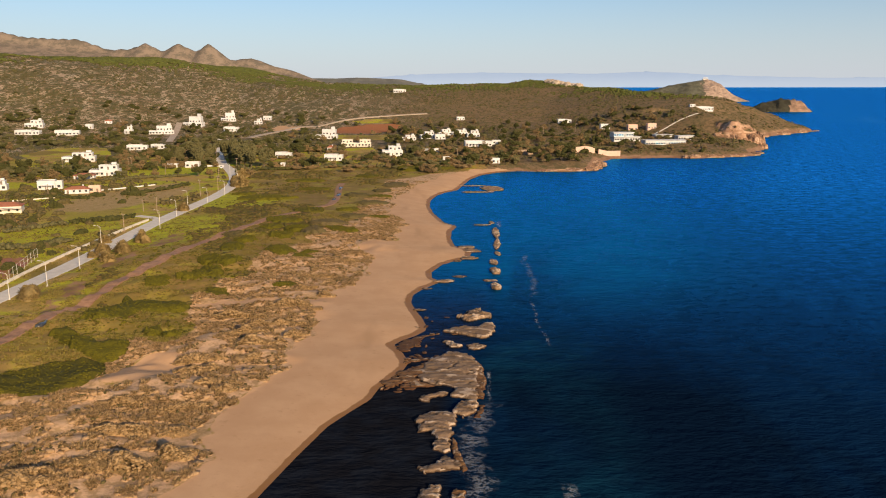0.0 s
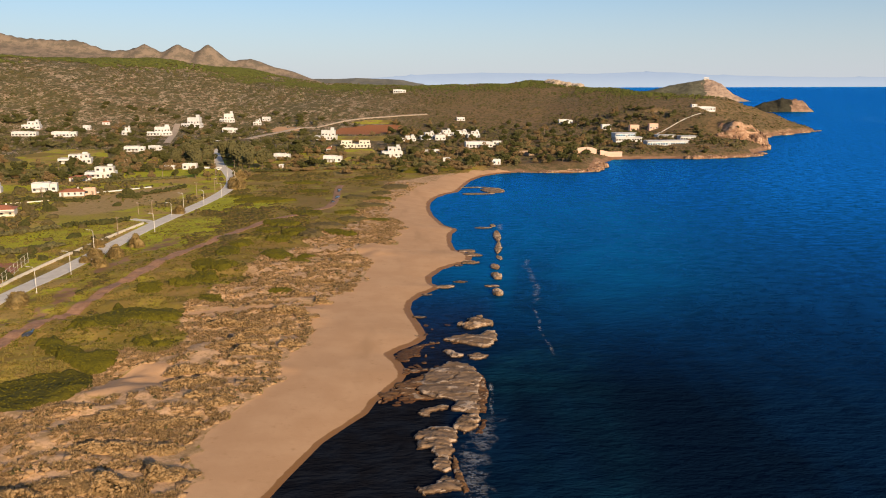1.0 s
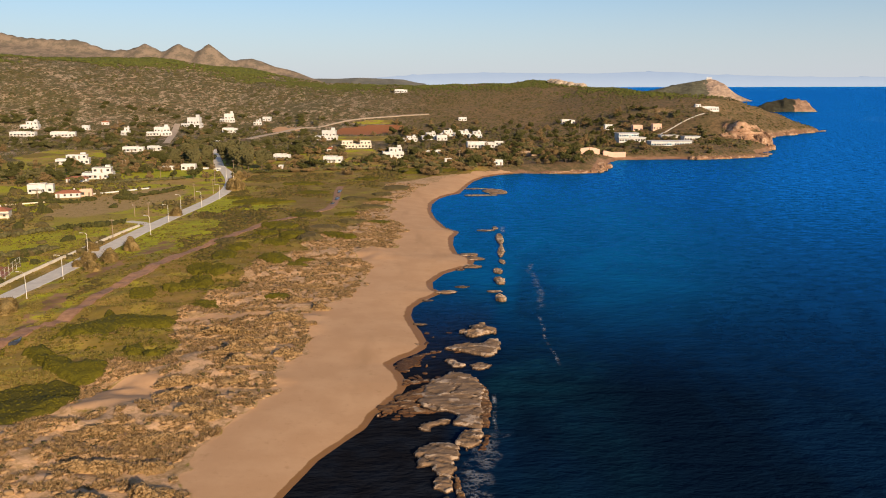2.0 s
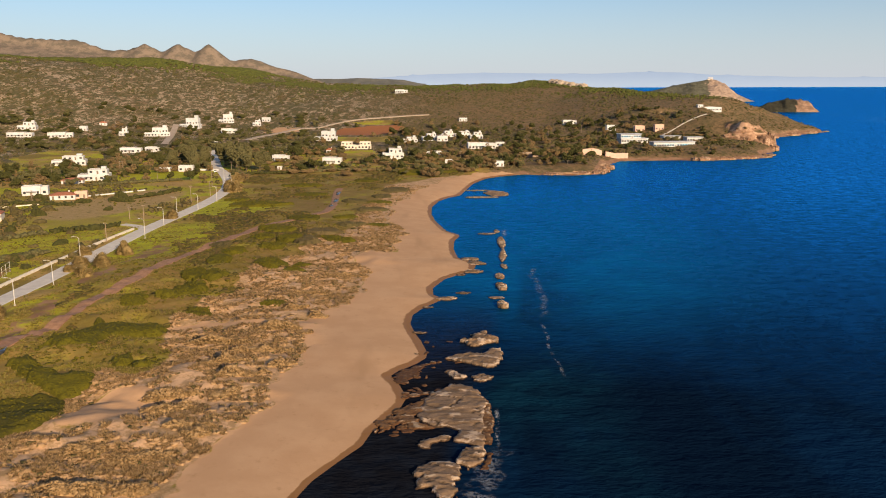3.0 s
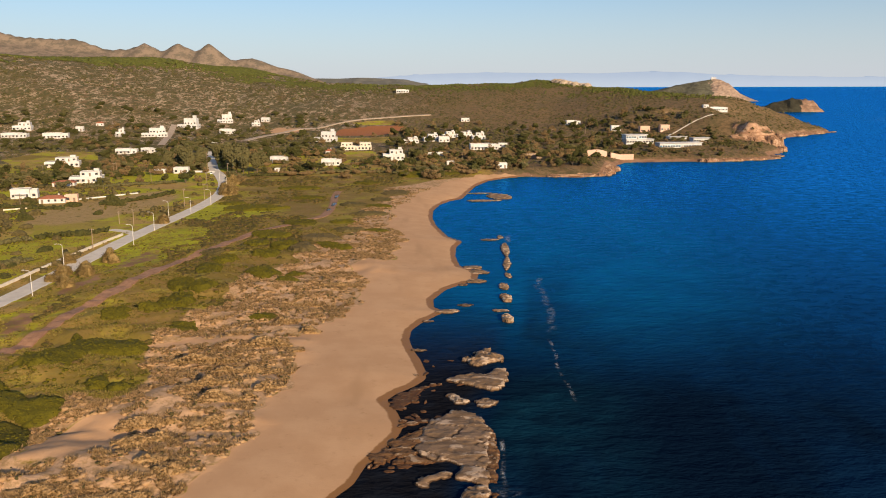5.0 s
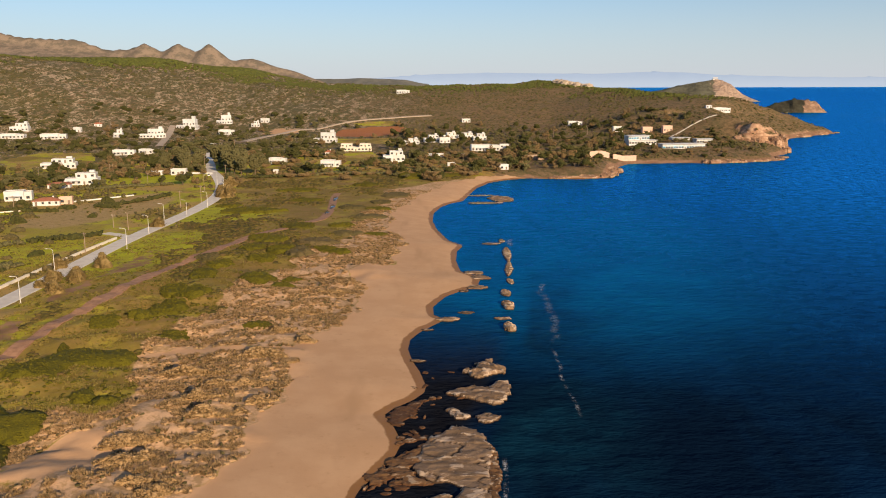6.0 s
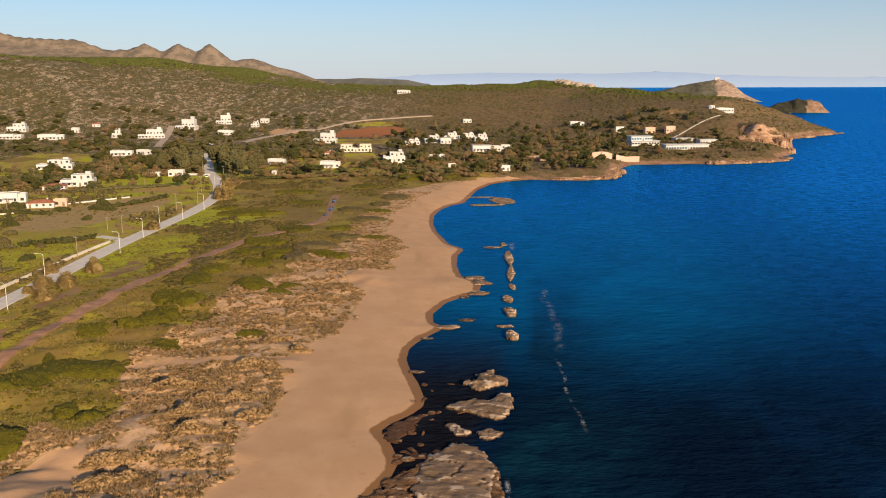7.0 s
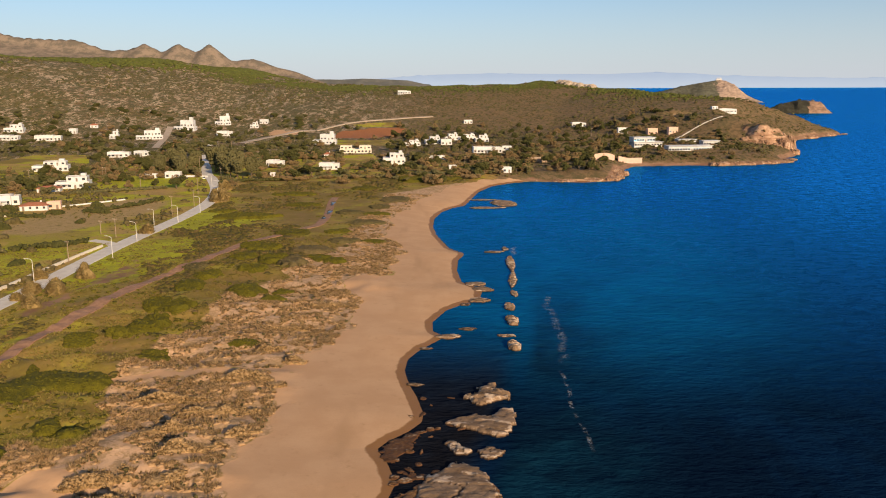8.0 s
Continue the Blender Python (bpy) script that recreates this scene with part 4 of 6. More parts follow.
def house(x, y, w, h, kind, turn):
    base = lie(x, y)
    ob = tagged(new("house"), WORDS[kind], "house", "houses of the settlement")
    ob.matrix_world = pose(x, y, base, 0, 0, turn)
    d = min(max(0.55 * w, 4.0), 11.0)
    cy = d / 2
    if kind == "flat" or kind == "stone":
        m = STONE if kind == "stone" else PLASTER
        h = max(h, 2.6)
        if w > 11:
            block(ob, -w * 0.14, cy, 0, w * 0.72, d, h - 0.4, m)
            block(ob, w * 0.36, cy + 0.8, 0, w * 0.28, d * 0.8, max(h - 1.0, 2.4), m, 0)
            if kind == "flat":
                pergola(ob, -w * 0.1, 0, 0, w * 0.4, 2.4, 2.5, m)
        else:
            block(ob, 0, cy, 0, w, d, h - 0.4, m)
    elif kind == "two" or kind == "cream":
        m = CREAM if kind == "cream" else PLASTER
        low = h * 0.5 if h < 9 else 3.6
        block(ob, 0, cy, 0, w, d, low, m, rim=0.4)
        up = h - low - 0.5
        if kind == "cream":
            block(ob, -w * 0.3, cy + 0.6, low + 0.1, w * 0.36, d - 1.6, up, m, 1)
            block(ob, w * 0.3, cy + 0.6, low + 0.1, w * 0.36, d - 1.6, up, m, 1)
        else:
            block(ob, w * 0.12, cy + 0.8, low + 0.1, w * 0.62, d - 2.2, up * 0.86, m, 1, rim=0.35)
            bm = bmesh.new()
            box(bm, w * 0.3, cy + 1.2, low + up * 0.86 + 0.45, w * 0.16, d * 0.3, up * 0.35 + 0.4, 0.04)
            part("stair_head", bm, m, ob)
            pergola(ob, -w * 0.28, 0, 0, w * 0.34, 2.2, min(2.6, low - 0.3), m)
    elif kind == "slab":
        n = 2 if h > 7 else 1
        s = h / n
        for k in range(n):
            inset = 0 if k == 0 else w * 0.12
            block(ob, -inset, cy + k * 1.5, k * s, w - 2 * inset, d, s - 0.45, PLASTER, 1, 2.4, 0.02, 1.9)
            bm = bmesh.new()
            box(bm, -inset, cy + k * 1.5 - 0.7, k * s + s - 0.4, w - 2 * inset + 1.2, d + 1.6, 0.42, 0.04)
            part("roof_slab", bm, PLASTER, ob)
    else:
        m = {"pink": PINK, "tile": PLASTER, "porch": CREAM}[kind]
        rise = min(1.6, 0.35 * h)
        if kind == "pink":
            block(ob, 0, cy, 0, w, d, h - 0.5, m)
        else:
            bm = bmesh.new()
            box(bm, 0, cy, -1.5, w, d, max(h - rise, 2.3) + 1.5)
            part("wall", bm, m, ob)
            top = max(h - rise, 2.3)
            hip_roof(ob, 0, cy, top + 0.1, w, d, rise)
            for i in range(max(2, int(w / 3))):
                opening(ob, "window" if i else "door", -w / 2 + w * (i + 0.5) / max(2, int(w / 3)), -0.03, 0.9 if i else 0.05, 1.1, 1.2 if i else 2.1, 0)
            if kind == "porch":
                pergola(ob, 0, 0, 0, w, 3.0, 2.4, m)
    return ob


TOWN = UPHILL + PLAIN + CENTRE + ROW + SHOREFRONT
for row in TOWN:
    house(*row)


# ---- growth ----
rng = np.random.default_rng(7)
TOWN_XY = np.array([(r[0], r[1] + r[2] * 0.25, r[2]) for r in TOWN], float)


def clear(x, y, gap=2.0):
    """Whether a place is free of houses, roads and beach."""
    ok = np.ones(x.shape, bool)
    for hx, hy, hw in TOWN_XY:
        ok &= np.maximum(np.abs(x - hx) - hw * 0.55, np.abs(y - hy) - hw * 0.45 - 2) > gap - 2
        ok &= ~((np.abs(x - hx * (1 - 6 / max(hy, 1))) < hw * 0.4) & (y < hy) & (y > hy - 9))
    for lawn in [RED_FIELD, *LAWNS]:
        ok &= ~inside(x, y, lawn) & ~inside(x, y + 14, lawn)
    for lane in LANES:
        ok &= np.minimum(to_line(x, y, lane), to_line(x, y + 14, lane)) > 8
    d = to_line(x, y, np.array(ROAD, float))
    return ok & (d > 5.5)


def tree_mesh(name, reach, tall, n, size, seed, low=0.25, leaf=LEAF_DARK):
    """An uneven crown of many small tufts, set on several lobes."""
    r = np.random.default_rng(seed)
    lobes = np.stack([r.normal(0, reach * 0.42, 6), r.normal(0, reach * 0.42, 6), r.uniform(tall * (low + 0.15), tall * 0.86, 6)], 1)
    which = r.integers(0, 6, n)
    v = r.normal(0, 1, (n, 3))
    v /= np.linalg.norm(v, axis=1)[:, None]
    p = lobes[which] + v * (r.uniform(0.55, 1.0, n) ** 0.5)[:, None] * np.array([reach * 0.55, reach * 0.55, tall * 0.2])
    p[:, 2] = np.clip(p[:, 2], tall * low, tall)
    vv, ff = clumps(p, r.uniform(0.6, 1.3, n) * size, 0.75, seed, 0.45)
    return mesh_of(name, vv, ff, leaf)


def trunk_mesh(reach, tall, seed, low):
    r = random.Random(seed)
    bm = bmesh.new()
    rod(bm, (0, 0, -0.6), (0.1, 0, tall * (low + 0.2)), 0.05 * tall * 0.5 + 0.06, 0.1, 7)
    for k in range(4):
        a = k * 1.6 + r.random()
        rod(bm, (0.05, 0, tall * low * 0.9), (math.cos(a) * reach * 0.5, math.sin(a) * reach * 0.5, tall * (low + 0.3)), 0.08, 0.04, 5)
    me = bpy.data.meshes.new("trunk")
    bm.to_mesh(me)
    bm.free()
    me.materials.append(BARK)
    return me


def make_tree(name, reach, tall, n, size, seed, leaf, label, group, low=0.25):
    ob = tagged(new(name), label, "tree", group)
    part_of("trunk", trunk_mesh(reach, tall, seed, low), ob)
    part_of("crown", tree_mesh("crown", reach, tall, n, size, seed, low, leaf), ob)
    return ob


KINDS = [("pine_tree", 3.2, 6.5, 420, 0.46, LEAF_DARK, "dark green bushy pine among the houses", 0.15), ("pine_tree", 2.6, 5.2, 360, 0.42, LEAF_DARK, "small dark green pine among the houses", 0.12),
         ("olive_tree", 2.8, 4.2, 360, 0.40, LEAF_GREY, "grey-green olive tree with a loose crown", 0.15), ("bare_tree", 2.9, 5.6, 360, 0.33, LEAF_BROWN, "brownish winter tree with thin crown", 0.15),
         ("eucalyptus_tree", 4.2, 12.0, 700, 0.55, LEAF_GREY, "tall grey-green eucalyptus beside the road", 0.22),
         ("tamarisk_tree", 3.0, 4.4, 420, 0.34, LEAF_BROWN, "reddish brown winter tamarisk behind the beach", 0.08),
         ("carob_tree", 3.4, 4.8, 420, 0.45, LEAF_DARK, "broad dark green carob tree on the slope", 0.08)]
models = []


def plant(kind, x, y, scale, turn, z=None):
    """A tree of one of the kinds; the first of a kind is built, the others are copies."""
    while len(models) <= kind:
        models.append(None)
    m = pose(x, y, (lie(x, y) if z is None else z) - 0.2, 0, 0, turn)
    name, reach, tall, n, size, leaf, label, low = KINDS[kind]
    if models[kind] is None:
        ob = make_tree(name, reach, tall, n, size, 100 + kind, leaf, label, "trees of the settlement", low)
        models[kind] = ob
        ob.matrix_world = m
    else:
        ob = copy_thing(models[kind], m)
    ob.scale = (scale,) * 3
    return ob


# eucalyptus row along the road and park
for i in range(13):
    x, y = [(-118, 612), (-112, 600), (-121, 634), (-106, 592), (-128, 655), (-146, 640), (-150, 622), (-158, 650), (-140, 668), (-98, 600), (-170, 640), (-112, 625), (-136, 690)][i]
    plant(4, x, y, 1.05 + 0.45 * ((i * 37) % 10) / 10, i * 71)
# the settlement's trees
az, reach_out = np.radians(rng.uniform(-27, 19, 3200)), np.where(rng.uniform(0, 1, 3200) < 0.4, rng.uniform(590, 730, 3200), 560 * (1000 / 560) ** rng.uniform(0, 1, 3200))
tx, ty = reach_out * np.sin(az), reach_out * np.cos(az)
free = (inland(tx, ty) > 14) & clear(tx, ty, 3.0) & ~inside(tx, ty, RED_FIELD) & (fbm(tx, ty, 70, 3, 71) > rng.uniform(-0.6, 0.5, 3200)) & (zones(tx, ty)["sand"] < 0.1)
az, reach_out = np.radians(rng.uniform(-4, 19, 700)), rng.uniform(620, 1010, 700)
ux, uy = reach_out * np.sin(az), reach_out * np.cos(az)
more = (inland(ux, uy) > 12) & clear(ux, uy, 3.0) & ~inside(ux, uy, RED_FIELD) & (fbm(ux, uy, 45, 3, 73) > rng.uniform(-0.6, 0.5, 700)) & (zones(ux, uy)["sand"] < 0.1)
spots = list(zip(tx[free], ty[free]))[:520] + list(zip(ux[more], uy[more]))[:230]
for (x, y), z in zip(spots, height(*np.array(spots).T)):
    kind = int(rng.choice([0, 1, 2, 3], p=[0.28, 0.22, 0.20, 0.30] if x > 20 else [0.2, 0.2, 0.28, 0.32]))
    plant(kind, float(x), float(y), rng.uniform(0.65, 1.25), rng.uniform(0, 360), float(z))
# groves on the slope above the plain
az, reach_out = np.radians(rng.uniform(-27.5, -5, 1100)), rng.uniform(690, 1090, 1100)
gx2, gy2 = reach_out * np.sin(az), reach_out * np.cos(az)
grove = clear(gx2, gy2, 3.0) & (fbm(gx2, gy2, 55, 3, 77) > rng.uniform(-0.5, 0.45, 1100))
spots = list(zip(gx2[grove], gy2[grove]))[:330]
for (x, y), z in zip(spots, height(*np.array(spots).T)):
    plant(int(rng.choice([2, 6], p=[0.3, 0.7])), float(x), float(y), rng.uniform(0.6, 1.25), rng.uniform(0, 360), float(z))
# bushes and trees between the villas of the cape and the water
qx, qy = rng.uniform(150, 318, 420), rng.uniform(700, 850, 420)
near_sea = (inland(qx, qy) > 9) & clear(qx, qy, 2.0) & (fbm(qx, qy, 30, 3, 79) > rng.uniform(-0.6, 0.4, 420))
spots = list(zip(qx[near_sea], qy[near_sea]))[:150]
for (x, y), z in zip(spots, height(*np.array(spots).T)):
    plant(int(rng.choice([6, 5, 2], p=[0.45, 0.35, 0.2])), float(x), float(y), rng.uniform(0.4, 0.85), rng.uniform(0, 360), float(z))
# the belt of winter-brown trees behind the beach
az, reach_out = np.radians(rng.uniform(-9, 11, 900)), rng.uniform(585, 740, 900)
bx, by = reach_out * np.sin(az), reach_out * np.cos(az)
belt = (inland(bx, by) > 14) & clear(bx, by, 3.0) & (zones(bx, by)["sand"] < 0.1) & (fbm(bx, by, 40, 3, 75) > rng.uniform(-0.7, 0.4, 900))
spots = list(zip(bx[belt], by[belt]))[:240]
for (x, y), z in zip(spots, height(*np.array(spots).T)):
    plant(int(rng.choice([2, 5], p=[0.2, 0.8])), float(x), float(y), rng.uniform(0.5, 1.0), rng.uniform(0, 360), float(z))


def shoot_tufts(x, y, z, tall, r, k=8):
    """Corners and triangles of tufts of narrow shoots that lean outwards."""
    n = len(x)
    a = r.uniform(0, 6.283, (n, k))
    h = tall * r.uniform(0.5, 1.5, (n, 1)) * r.uniform(0.6, 1.3, (n, k))
    out = h * r.uniform(0.4, 1.9, (n, k))
    z = z[:, None] - 0.05 + 0 * a
    w = r.uniform(0.10, 0.26, (n, k))
    base = np.stack([x[:, None] + 0.1 * np.cos(a), y[:, None] + 0.1 * np.sin(a), z], -1)
    tip = np.stack([x[:, None] + out * np.cos(a), y[:, None] + out * np.sin(a), z + h], -1)
    off = np.stack([-np.sin(a) * w, np.cos(a) * w, 0 * a], -1)
    v = np.stack([base - off, base + off, tip], 2).reshape(-1, 3)
    return v, np.arange(len(v)).reshape(-1, 3)


def mat_shrub(x, y, w, d, tall, turn, seed, leaf=LEAF_MAT, label="low spreading dark green mat shrub on the dunes", name="shrub", size=0.55, fill=1.5, lump=1.0, mass=1.0, shoots=0.0):
    """A low shrub that spreads over the ground, with a ragged rim and a lumpy top of small tufts."""
    r = np.random.default_rng(seed)
    n = int(min(1300, max(40, w * d * fill)))
    a, q = r.uniform(0, 6.283, n), np.sqrt(r.uniform(0, 1, n))
    rim = 0.78 + 0.22 * np.sin(a * 2 + seed) + 0.14 * np.sin(a * 5 + 2 * seed)
    px, py = np.cos(a) * q * rim * w / 2, np.sin(a) * q * rim * d / 2
    c, s = math.cos(radians(turn)), math.sin(radians(turn))
    gx, gy = x + px * c - py * s, y + px * s + py * c
    dome = tall * np.sqrt(np.clip(1 - q * q, 0, 1)) * (0.75 + 0.35 * lump * fbm(gx, gy, 3.5, 2, seed))
    ground = height(gx, gy)
    z = np.maximum(ground, 0.5 * ground + 0.5 * np.mean(ground)) - lie(x, y)
    vv, ff = clumps(np.stack([gx - x, gy - y, z + dome - 0.15], 1), r.uniform(0.7, 1.3, n) * size, 0.8, seed, 0.4)
    if shoots:
        bv, bf = shoot_tufts(gx - x, gy - y, z + dome * 0.8 - 0.1, shoots, r)
        vv, ff = np.concatenate([vv, bv]), np.concatenate([ff, bf + len(vv)])
    # the shaded mass under the tufts
    k, m = 40, 9
    aa = np.arange(k) * 6.283 / k
    rr = 0.78 + 0.22 * np.sin(aa * 2 + seed) + 0.14 * np.sin(aa * 5 + 2 * seed)
    ring = []
    for j in range(m):
        u = 1 - j / m
        bx, by = np.cos(aa) * u * rr * w / 2, np.sin(aa) * u * rr * d / 2
        ex, ey = x + bx * c - by * s, y + bx * s + by * c
        ring.append(np.stack([ex - x, ey - y, height(ex, ey) - lie(x, y) + (tall * mass * math.sqrt(1 - u * u) + 0.1 if j else -0.3)], 1))
    core = np.concatenate(ring + [np.array([[0, 0, tall * mass]])])
    cf = [(j * k + i, j * k + (i + 1) % k, (j + 1) * k + (i + 1) % k) for j in range(m - 1) for i in range(k)]
    cf += [(j * k + i, (j + 1) * k + (i + 1) % k, (j + 1) * k + i) for j in range(m - 1) for i in range(k)]
    cf += [((m - 1) * k + i, (m - 1) * k + (i + 1) % k, m * k) for i in range(k)]
    me = mesh_of(name, np.concatenate([vv, core]), np.concatenate([ff, np.array(cf) + len(vv)]), leaf)
    ob = tagged(new(name, me), label, "shrub", "shrubs of the dunes")
    ob.location = (x, y, lie(x, y))
    return ob


def plan_grid(ring, step, margin):
    """A square grid over a plan outline, with each point's depth inside it."""
    ring = np.array(ring, float)
    lo, hi = ring.min(0) - margin, ring.max(0) + margin
    gx, gy = np.meshgrid(np.arange(lo[0], hi[0] + step, step), np.arange(lo[1], hi[1] + step, step), indexing="ij")
    d = to_line(gx, gy, np.vstack([ring, ring[:1]]))
    return gx, gy, np.where(inside(gx, gy, ring), d, -d)


def kept_faces(shape, keep):
    q = fan_faces(shape[0], shape[1], keep.ravel())
    used, where = np.unique(q, return_inverse=True)
    return used, where.reshape(q.shape)


def oval(x, y, w, d, turn, seed, n=18):
    r = random.Random(seed)
    c, s = math.cos(radians(turn)), math.sin(radians(turn))
    out = []
    for k in range(n):
        a = k * 2 * math.pi / n
        q = r.uniform(0.82, 1.12)
        px, py = math.cos(a) * q * w / 2, math.sin(a) * q * d / 2
        out.append((x + px * c - py * s, y + px * s + py * c))
    return out


def mat_carpet(ring, tall, seed, leaf=LEAF_MAT, label="low spreading olive green mat shrub on the dunes"):
    """A shrub that covers the ground like a thick carpet: a steep ragged rim, a gently rolling top, fine tufts."""
    ring = np.array(ring, float)
    cx, cy = ring.mean(0)
    r = np.random.default_rng(seed)
    span = float(np.ptp(ring, axis=0).max())
    gx, gy, d = plan_grid(ring, 0.5 if span > 14 else 0.35, 1.2)
    d = d + 0.7 * fbm(gx, gy, 3.0, 3, seed)
    fold = smooth(0.0, 0.22, np.abs(fbm(gx * 0.35, gy, 7.0, 3, seed + 3)))
    top = tall * (1 - np.exp(-np.maximum(d, 0) / (0.35 + 0.12 * tall))) * (0.62 + 0.24 * fbm(gx, gy, 8, 2, seed + 1) + 0.22 * fold) + 0.10 * fbm(gx, gy, 1.3, 2, seed + 2)
    z = height(gx, gy) + np.where(d > 0, np.maximum(top, 0.05), -0.25)
    used, f = kept_faces(gx.shape, d > -0.1)
    v = np.stack([gx - cx, gy - cy, z - lie(cx, cy)], -1).reshape(-1, 3)[used]
    spots = np.flatnonzero(d.ravel() > 0.15)
    pick = r.choice(spots, min(len(spots) // 2, 1500), replace=False)
    p = np.stack([gx.ravel()[pick] - cx, gy.ravel()[pick] - cy, z.ravel()[pick] - lie(cx, cy)], 1) + r.uniform(-0.2, 0.12, (len(pick), 3)) - (0, 0, 0.08)
    tv, tf = clumps(p, r.uniform(0.22, 0.42, len(pick)), 0.5, seed, 0.4)
    tri = np.concatenate([f[:, [0, 1, 2]], f[:, [0, 2, 3]]])
    me = mesh_of("shrub", np.concatenate([v, tv]), np.concatenate([tri, tf + len(v)]), leaf)
    ob = tagged(new("shrub", me), label, "shrub", "shrubs of the dunes")
    ob.location = (cx, cy, lie(cx, cy))
    return ob


TAMARISKS = [(-111, 236, 8, 4.5), (-112.5, 303, 7, 4.6), (-104, 300, 8, 5.0), (-104.5, 284, 6.5, 4.0), (-103.5, 322, 6.5, 5.2), (-113, 294, 4, 3.0), (-97, 497, 11, 6.5), (-108, 404, 7, 3.6), (-118, 322, 5, 3.0), (-100, 512, 11, 6.0), (-103, 540, 10, 5)]
CARPETS = [([(-88, 195), (-86, 200), (-79, 192), (-73.5, 187), (-66, 186), (-64.5, 180.5), (-69.5, 176.5), (-76.5, 181), (-82, 188)], 2.0),
           ([(-88, 170), (-82.5, 174), (-77.7, 175.5), (-73, 178), (-69.5, 176.5), (-66.5, 171), (-65.7, 164.5), (-67.7, 159.5), (-71, 155), (-76, 151), (-88, 152)], 1.8),
           ([(-86.6, 207), (-84, 214), (-81.6, 222), (-80.5, 227), (-82, 232), (-77.3, 228.5), (-64.7, 228), (-60, 223.5), (-62, 219), (-72.6, 216.6), (-75, 208), (-81, 205.2)], 1.9)]
for i, (ring, tall) in enumerate(CARPETS):
    mat_carpet(ring, tall, 280 + i)
MATS = [(-63.9, 197, 5.5, 6, 1.4, 0), (-58.4, 194.6, 5.5, 6, 1.4, 20), (-68.5, 254, 10, 11, 2.2, 30), (-66, 267, 11, 13, 2.2, 30), (-62, 279, 11, 14, 2.0, 30), (-68.5, 284, 9, 12, 1.7, 20), (-64.5, 303, 9, 14, 1.7, 0), (-62, 317, 9, 12, 1.5, 0),
        (-77.2, 247, 8.5, 9, 1.0, 10), (-56.9, 239.5, 8, 7, 1.0, 0), (-37.2, 248.6, 8, 5, 0.8, 0), (-36.5, 289.5, 7.5, 6, 1.3, 0), (-45.5, 297, 12, 12, 1.9, 0), (-34.6, 298, 6, 6, 0.9, 0), (-22.3, 339.5, 10, 7, 1.0, 0)]
MATS_FAR = [(-44.5, 341, 12, 14, 2.4, 10), (-36.5, 336, 11, 15, 2.4, 0), (-55.5, 346, 11, 12, 1.9, 20), (-52, 366, 16, 14, 1.8, 0), (-32, 359, 17, 13, 2.0, 0), (-49, 325, 10, 9, 1.6, 0), (-28, 345, 9, 9, 1.4, 0), (-22.3, 380, 14, 10, 1.2, 0), (-9.6, 379, 10, 8, 0.9, 0),
            (-45.3, 400, 16, 14, 1.5, 0), (-14, 426, 18, 12, 1.4, 0), (10, 581, 24, 26, 2.2, 0), (30, 589, 22, 18, 2.0, 0), (-2, 498, 16, 18, 1.4, 0)]
MATS_MEADOW = [(-74, 446, 34, 16, 1.6, 0), (-88, 463, 14, 9, 1.2, 0), (-69, 330, 9, 8, 1.2, 0), (-26, 402, 12, 9, 1.3, 10), (-10, 452, 13, 9, 1.0, 0), (-24, 455, 14, 11, 1.4, 0), (-50, 480, 20, 12, 1.4, 0), (-60, 520, 26, 12, 1.4, 0), (-10, 474, 12, 12, 1.2, 0), (-20, 540, 18, 14, 1.5, 0), (-58, 372, 9, 8, 1.3, 0)]
for i, (x, y, w, d, tall, turn) in enumerate(MATS + MATS_FAR + MATS_MEADOW):
    dark = i > 14 and i % 3 == 1
    mat_carpet(oval(x, y, w, d, turn, 300 + i), tall, 300 + i, LEAF_SCRUB if dark else LEAF_MAT, "low spreading brownish shrub in the meadow" if dark else "low spreading olive green mat shrub on the dunes")
for i, (x, y, w, tall) in enumerate(TAMARISKS):
    mat_shrub(x, y, w, w * 0.85, tall, i * 40, 400 + i, LEAF_TAMARISK, "tall golden brown tamarisk bush beside the road", "tamarisk_bush", 0.34, 11.0, 1.5, 0.7, 0.7)
for i in range(84):
    az, r = math.radians(rng.uniform(-27.5, -17)), 285 * (560 / 285) ** rng.uniform(0, 1)
    x, y = r * math.sin(az), r * math.cos(az)
    if x < -130 and clear(np.array([x]), np.array([y]), 3)[0]:
        w = rng.uniform(3.5, 8)
        mat_shrub(x, y, w, w * rng.uniform(0.6, 1.0), w * 0.42, rng.uniform(0, 180), 500 + i, LEAF_DARK if i % 3 else LEAF_SCRUB, "rounded dark olive bush in the fields", "olive_bush", 0.45, 6.5, 1.4, 0.7)


